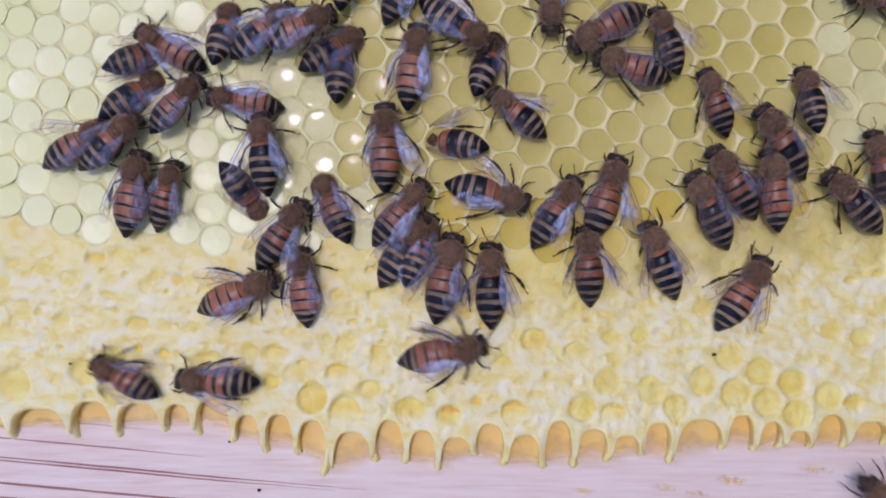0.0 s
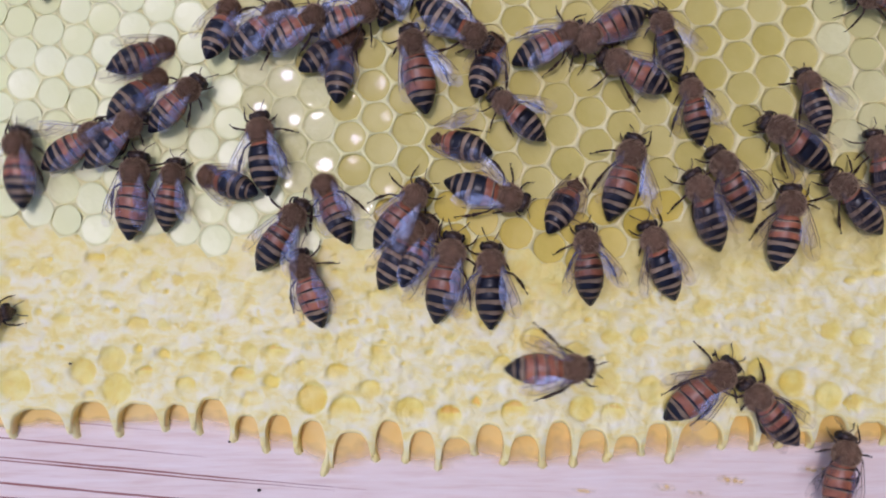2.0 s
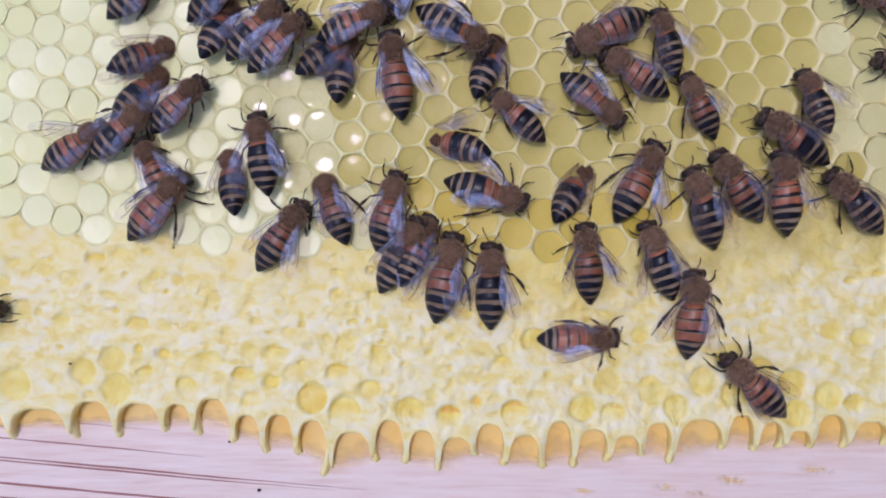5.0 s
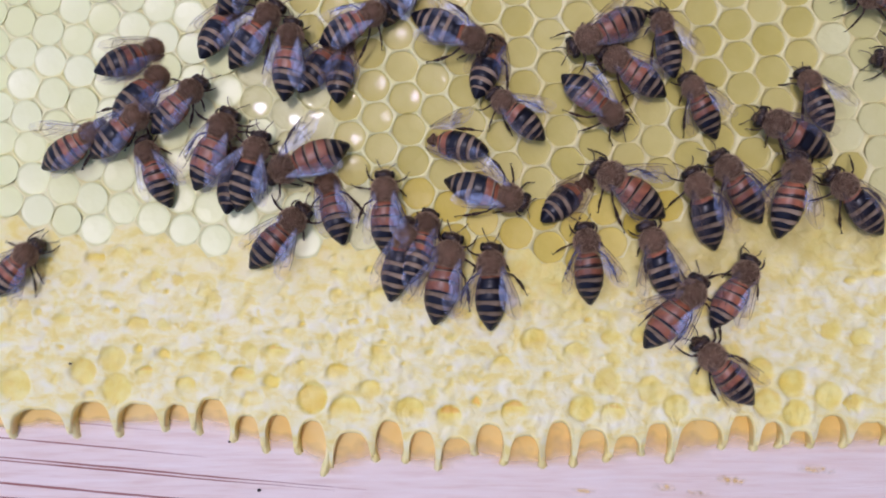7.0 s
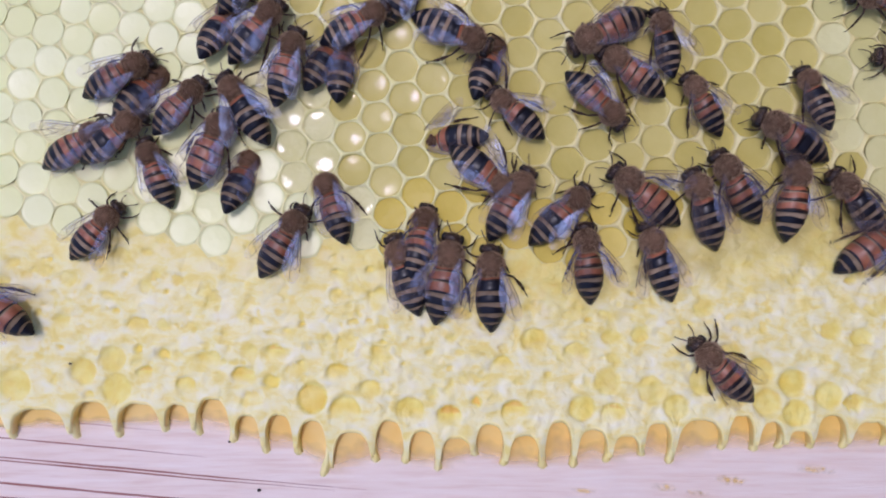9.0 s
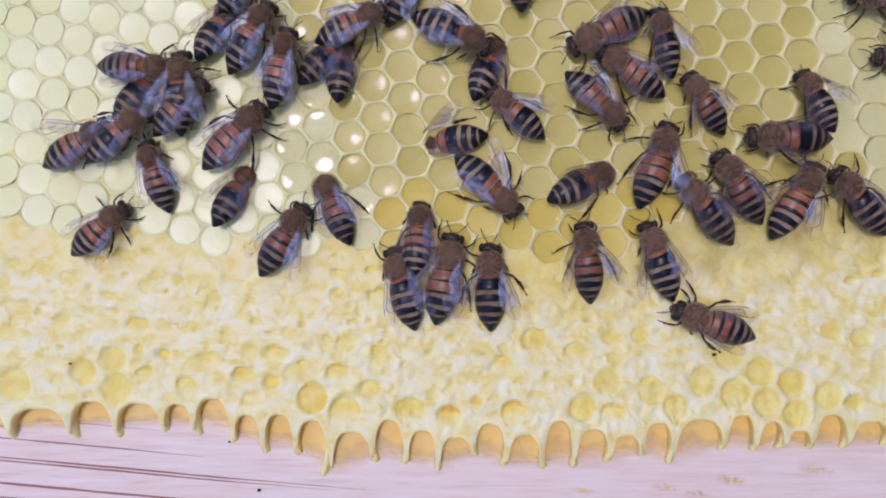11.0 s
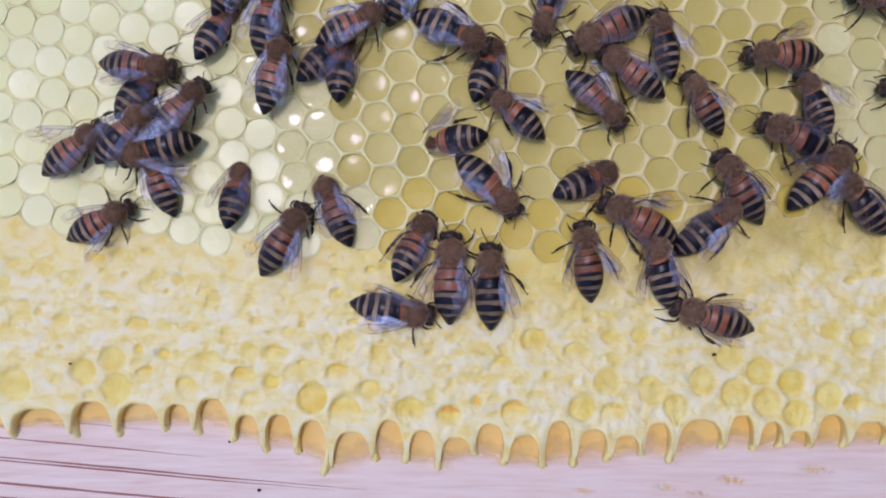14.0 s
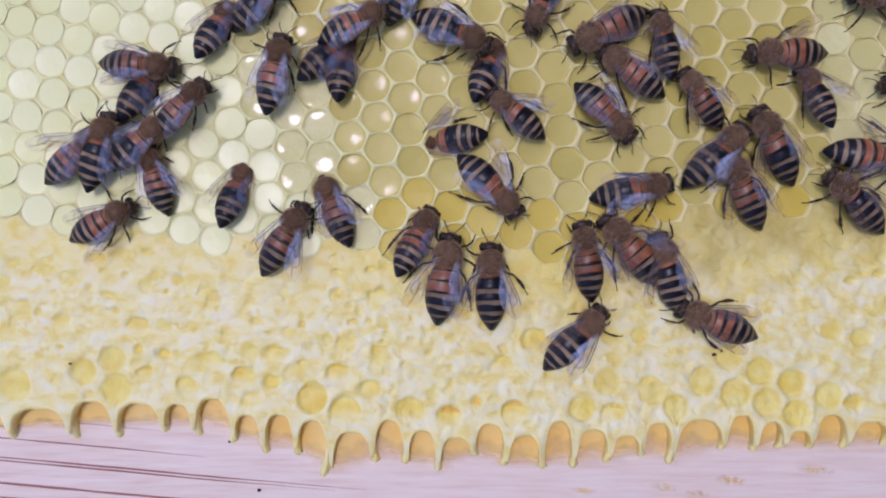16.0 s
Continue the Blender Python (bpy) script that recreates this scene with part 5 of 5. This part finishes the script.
    crawl("R2", [(0, 44.0, 10.1, 123), (2, 43.8, 9.9, 120), (3, 44.4, 9.8, 124), (6.5, 44.7, 9.5, 125), (9, 44.5, 9.5, 123), (11.5, 44.9, 9.4, 124), (13.5, 44.7, 9.5, 125), (14.5, 45.2, 9.3, 119), (16, 45.5, 8.9, 116)])
    crawl("Rx", [(0, 49.8, 9.0, 97, 0.6), (0.5, 46.6, 14.2, 116, 0.6), (1, 41.1, 27.0, 114, 0.6), (1.5, 36.1, 37.1, 115, 0.6), (2, 32.7, 48.0, 98, 0.6), (16, 32.7, 48.0, 98, 0.6)])
    crawl("R3", [(0, 45.2, -6.6, 58, 0.5), (0.5, 48.1, -3.0, 65, 0.5), (1, 50.8, 3.4, 63, 0.5), (1.5, 49.1, 2.5, 69, 0.5), (2, 51.6, 3.5, 81, 0.5), (2.5, 50.6, 5.3, 77, 0.5), (3, 50.2, 7.0, 88, 0.5), (3.5, 49.7, 8.3, 89, 0.5), (4, 50.2, 8.7, 97, 0.5), (6.5, 52.4, 8.5, 86, 0.5), (7, 52.3, 8.4, 79, 0.5), (7.5, 51.4, 9.3, 102, 0.5), (8, 52.3, 9.6, 118, 0.5), (8.5, 53.0, 8.8, 104, 0.5), (9, 52.7, 7.9, 84, 0.5), (10.2, 53.1, 7.7, 67, 0.5), (11.5, 53.5, 7.3, 55, 0.5), (12, 54.7, 9.8, 52, 0.5), (12.5, 54.2, 10.6, 52, 0.5), (13, 54.5, 9.7, 55, 0.5), (13.5, 55.0, 8.8, 40, 0.5), (14, 57.0, 11.0, 48, 0.5), (14.5, 56.8, 12.9, 31, 0.5), (15, 60.2, 14.8, 4, 0.5), (15.5, 60.2, 14.3, 0, 0.5), (16, 64.5, 14.1, -7, 0.5)])
    crawl("R4", [(0, 62.2, 7.1, 132), (6.5, 62.4, 7.1, 131), (9, 62.6, 7.1, 130), (12.5, 63.2, 7.2, 128), (16, 62.4, 7.1, 133)])
    crawl("R6", [(0, 51.3, 16.2, 123), (0.5, 53.5, 16.3, 138), (1, 52.9, 16.1, 141), (1.5, 53.4, 16.1, 144), (4, 53.3, 16.7, 146), (6.5, 52.9, 17.1, 148), (7, 53.1, 17.4, 153), (9, 52.8, 17.0, 149), (10.2, 52.5, 16.9, 162), (11.5, 52.3, 16.9, 184), (12, 50.6, 17.4, 184), (12.5, 50.6, 17.2, 181), (13, 52.3, 17.2, 181), (13.5, 53.6, 17.4, 161), (14, 53.6, 16.9, 156), (14.5, 50.9, 17.3, 132), (15, 50.2, 15.8, 119), (15.5, 49.8, 15.3, 106), (16, 50.2, 15.7, 117)])
    crawl("R7", [(0, 55.8, 22.5, 99, 0.0, -12), (4, 56.6, 22.2, 108, 0.0, -12), (9, 56.6, 22.7, 110, 0.0, -12), (11.5, 56.9, 22.2, 114, 0.0, -12), (13, 56.8, 22.4, 114, 0.0, -12), (14, 56.5, 22.1, 110, 0.0, -12), (15, 56.3, 22.5, 104, 0.0, -12), (15.5, 55.1, 24.1, 100, 0.0, -12), (16, 56.7, 23.0, 113, 0.0, -12)])
    crawl("R8", [(0, 66.5, 12.5, 106), (4, 66.3, 13.1, 104), (5, 73.0, 15.4, 124), (5.6, 80.7, 16.3, 135), (16, 80.7, 16.3, 135)])
    crawl("R9", [(0, 79.0, 28.2, 180), (2.8, 76.0, 28.4, 180), (3.4, 71.1, 28.2, 178), (9, 71.1, 28.9, 178), (12.5, 71.1, 28.9, 178), (14, 72.0, 24.6, 182), (16, 72.1, 25.2, 184)])
    crawl("R10", [(0, 67.4, 37.8, 172), (16, 67.4, 37.8, 172)])
    crawl("Q1", [(0, 16.3, 38.5, -90, 0.3), (0.5, 16.3, 36.7, -90, 0.3), (1, 16.2, 31.7, -88, 0.3), (1.5, 16.5, 29.3, -90, 0.3), (1.75, 16.4, 30.1, -32, 0.3), (2, 16.2, 30.9, 26, 0.3), (2.5, 16.8, 29.4, 30, 0.3), (3, 18.5, 29.1, 33, 0.3), (3.5, 21.2, 27.5, -16, 0.3), (4, 22.5, 23.5, -41, 0.3), (6.5, 22.8, 22.3, -40, 0.3), (9, 23.2, 22.5, -44, 0.3), (12, 23.2, 22.5, -44, 0.3), (14.5, 23.2, 22.6, -45, 0.3), (15, 22.8, 23.2, -40, 0.3), (15.5, 24.2, 21.9, -26, 0.3), (16, 24.5, 20.7, -45, 0.3)])
    crawl("Q2", [(0, 24.8, 33.5, -151, 0.2), (4, 24.8, 32.9, -154, 0.2), (16, 24.9, 33.2, -154, 0.2)])
    crawl("Q3", [(0, 33.7, 31.5, 111, 0.8), (4, 33.7, 31.2, 108, 0.8), (9, 33.4, 31.2, 104, 0.8), (16, 33.3, 31.0, 103, 0.8)])
    crawl("Q4", [(0, 28.6, 27.5, 163), (1.5, 28.8, 26.9, 157), (2.5, 29.1, 26.7, 150), (4, 29.2, 26.6, 147), (6.5, 28.6, 26.8, 145), (16, 28.5, 26.8, 143)])
    crawl("Q5", [(0, 41.4, 22.4, 111), (0.5, 38.2, 21.3, 115), (1, 36.7, 21.5, 106), (1.5, 37.7, 21.4, 102), (2.5, 38.2, 21.4, 107), (4, 38.8, 21.7, 116), (6.5, 39.0, 21.9, 118), (11.5, 39.8, 22.2, 124), (14, 39.5, 22.2, 122), (15.5, 39.7, 22.3, 124), (16, 39.2, 22.9, 126)])
    crawl("Q6", [(0, 17.1, 48.7, 90), (11.9, 17.1, 46.1, 90), (12.1, 17.1, 44.1, 150), (12.3, 17.1, 42.1, 209), (12.5, 17.0, 40.1, 269), (13, 17.1, 39.1, 270), (13.5, 15.7, 36.9, 256), (14, 16.0, 37.0, 255), (14.5, 15.2, 37.7, 248), (16, 15.2, 37.8, 248)])
    crawl("Q7", [(0, 60.6, 65.3, -176), (12.5, 60.6, 57.6, -176), (12.8, 54.1, 39.6, -189, 6.0), (13, 49.4, 31.2, -185, 7.0), (13.15, 49.2, 28.6, -223, 3.0), (13.5, 51.5, 28.4, -189), (14, 51.6, 29.4, -179), (14.5, 52.0, 29.5, -179), (15.5, 52.4, 29.6, -180), (16, 52.2, 29.7, -179)])
    crawl("B1", [(0, 0.1, -15.8, 12), (0.5, 15.7, -20.6, -3), (1, 30.8, -21.1, 24), (1.5, 40.9, -21.5, 17), (2, 39.2, -21.3, 41), (2.5, 38.6, -15.2, 72), (3, 39.4, -7.8, 90), (3.5, 41.4, -7.4, 95), (4, 41.4, -8.4, 126), (5.2, 36.8, -9.7, 77), (6.5, 35.1, -8.8, 56), (7, 35.2, -9.4, 52), (7.5, 41.8, -3.7, 34), (8, 52.8, -0.5, 30), (8.5, 61.4, 0.0, 33), (9, 65.5, 0.8, 37), (9.8, 77.3, 6.9, 23), (16, 79.0, 6.9, 23)])
    crawl("B2", [(0, 68.3, -39.6, 135), (0.5, 51.8, -27.6, 95), (1, 50.1, -24.0, 112), (1.5, 53.0, -27.2, 111), (2, 49.5, -24.7, 131), (2.5, 46.9, -21.3, 127), (3, 46.4, -20.9, 130), (4, 47.2, -20.5, 139), (6.5, 46.5, -21.3, 130), (7, 42.6, -18.6, 132), (7.5, 42.6, -18.3, 137), (9, 42.3, -18.4, 135), (10.2, 41.4, -14.8, 147), (11.5, 40.9, -10.4, 164), (15, 40.7, -10.4, 163), (15.5, 41.8, -11.1, 161), (16, 41.4, -11.1, 159)])
    crawl("B3", [(0, 73.8, -52.8, 130), (0.8, 66.2, -48.5, 140), (1.5, 60.2, -35.8, 146), (2, 60.0, -33.9, 80), (2.5, 67.7, -21.1, 56), (3, 77.3, -14.4, 45), (16, 79.0, -14.4, 45)])
    crawl("F1", [(0, -24.6, 56.4, -32), (0.7, -24.6, 56.4, -32), (0.75, -16.8, 44.1, 15, 9.0), (0.8, -8.9, 31.9, 61, 18.0), (0.9, 9.0, 16.8, 82, 22.0), (1, 27.3, 1.4, 84, 24.0), (1.1, 52.7, -9.9, 77, 22.0), (1.25, 88.8, -31.5, 63), (16, 88.8, -31.5, 63)])
    crawl("F2", [(0, 135.2, 2.6, -172), (3.2, 135.2, 2.6, -172), (3.3, 110.2, -1.3, -172, 20.0), (3.4, 41.8, -10.2, -219, 30.0), (3.5, -12.6, -17.4, -263, 36.0), (3.6, -70.5, -29.0, -253, 28.0), (3.67, -87.2, -33.8, -214, 14.0), (3.75, -103.9, -38.7, -176), (16, -103.9, -38.7, -176)])
    crawl("B4", [(0, -31.0, -6.8, 23), (0.5, -32.3, -7.8, 5), (1, -26.0, -13.1, -8), (1.5, -8.4, -16.4, 10), (2, 16.4, -18.1, 2), (2.5, 26.8, -17.9, 4), (3, 33.3, -19.5, 17), (3.5, 35.3, -20.0, -5), (4, 36.8, -24.8, -66), (4.6, 38.7, -40.0, -88), (5, 38.7, -50.2, -88), (16, 38.7, -50.2, -88)])


motions()
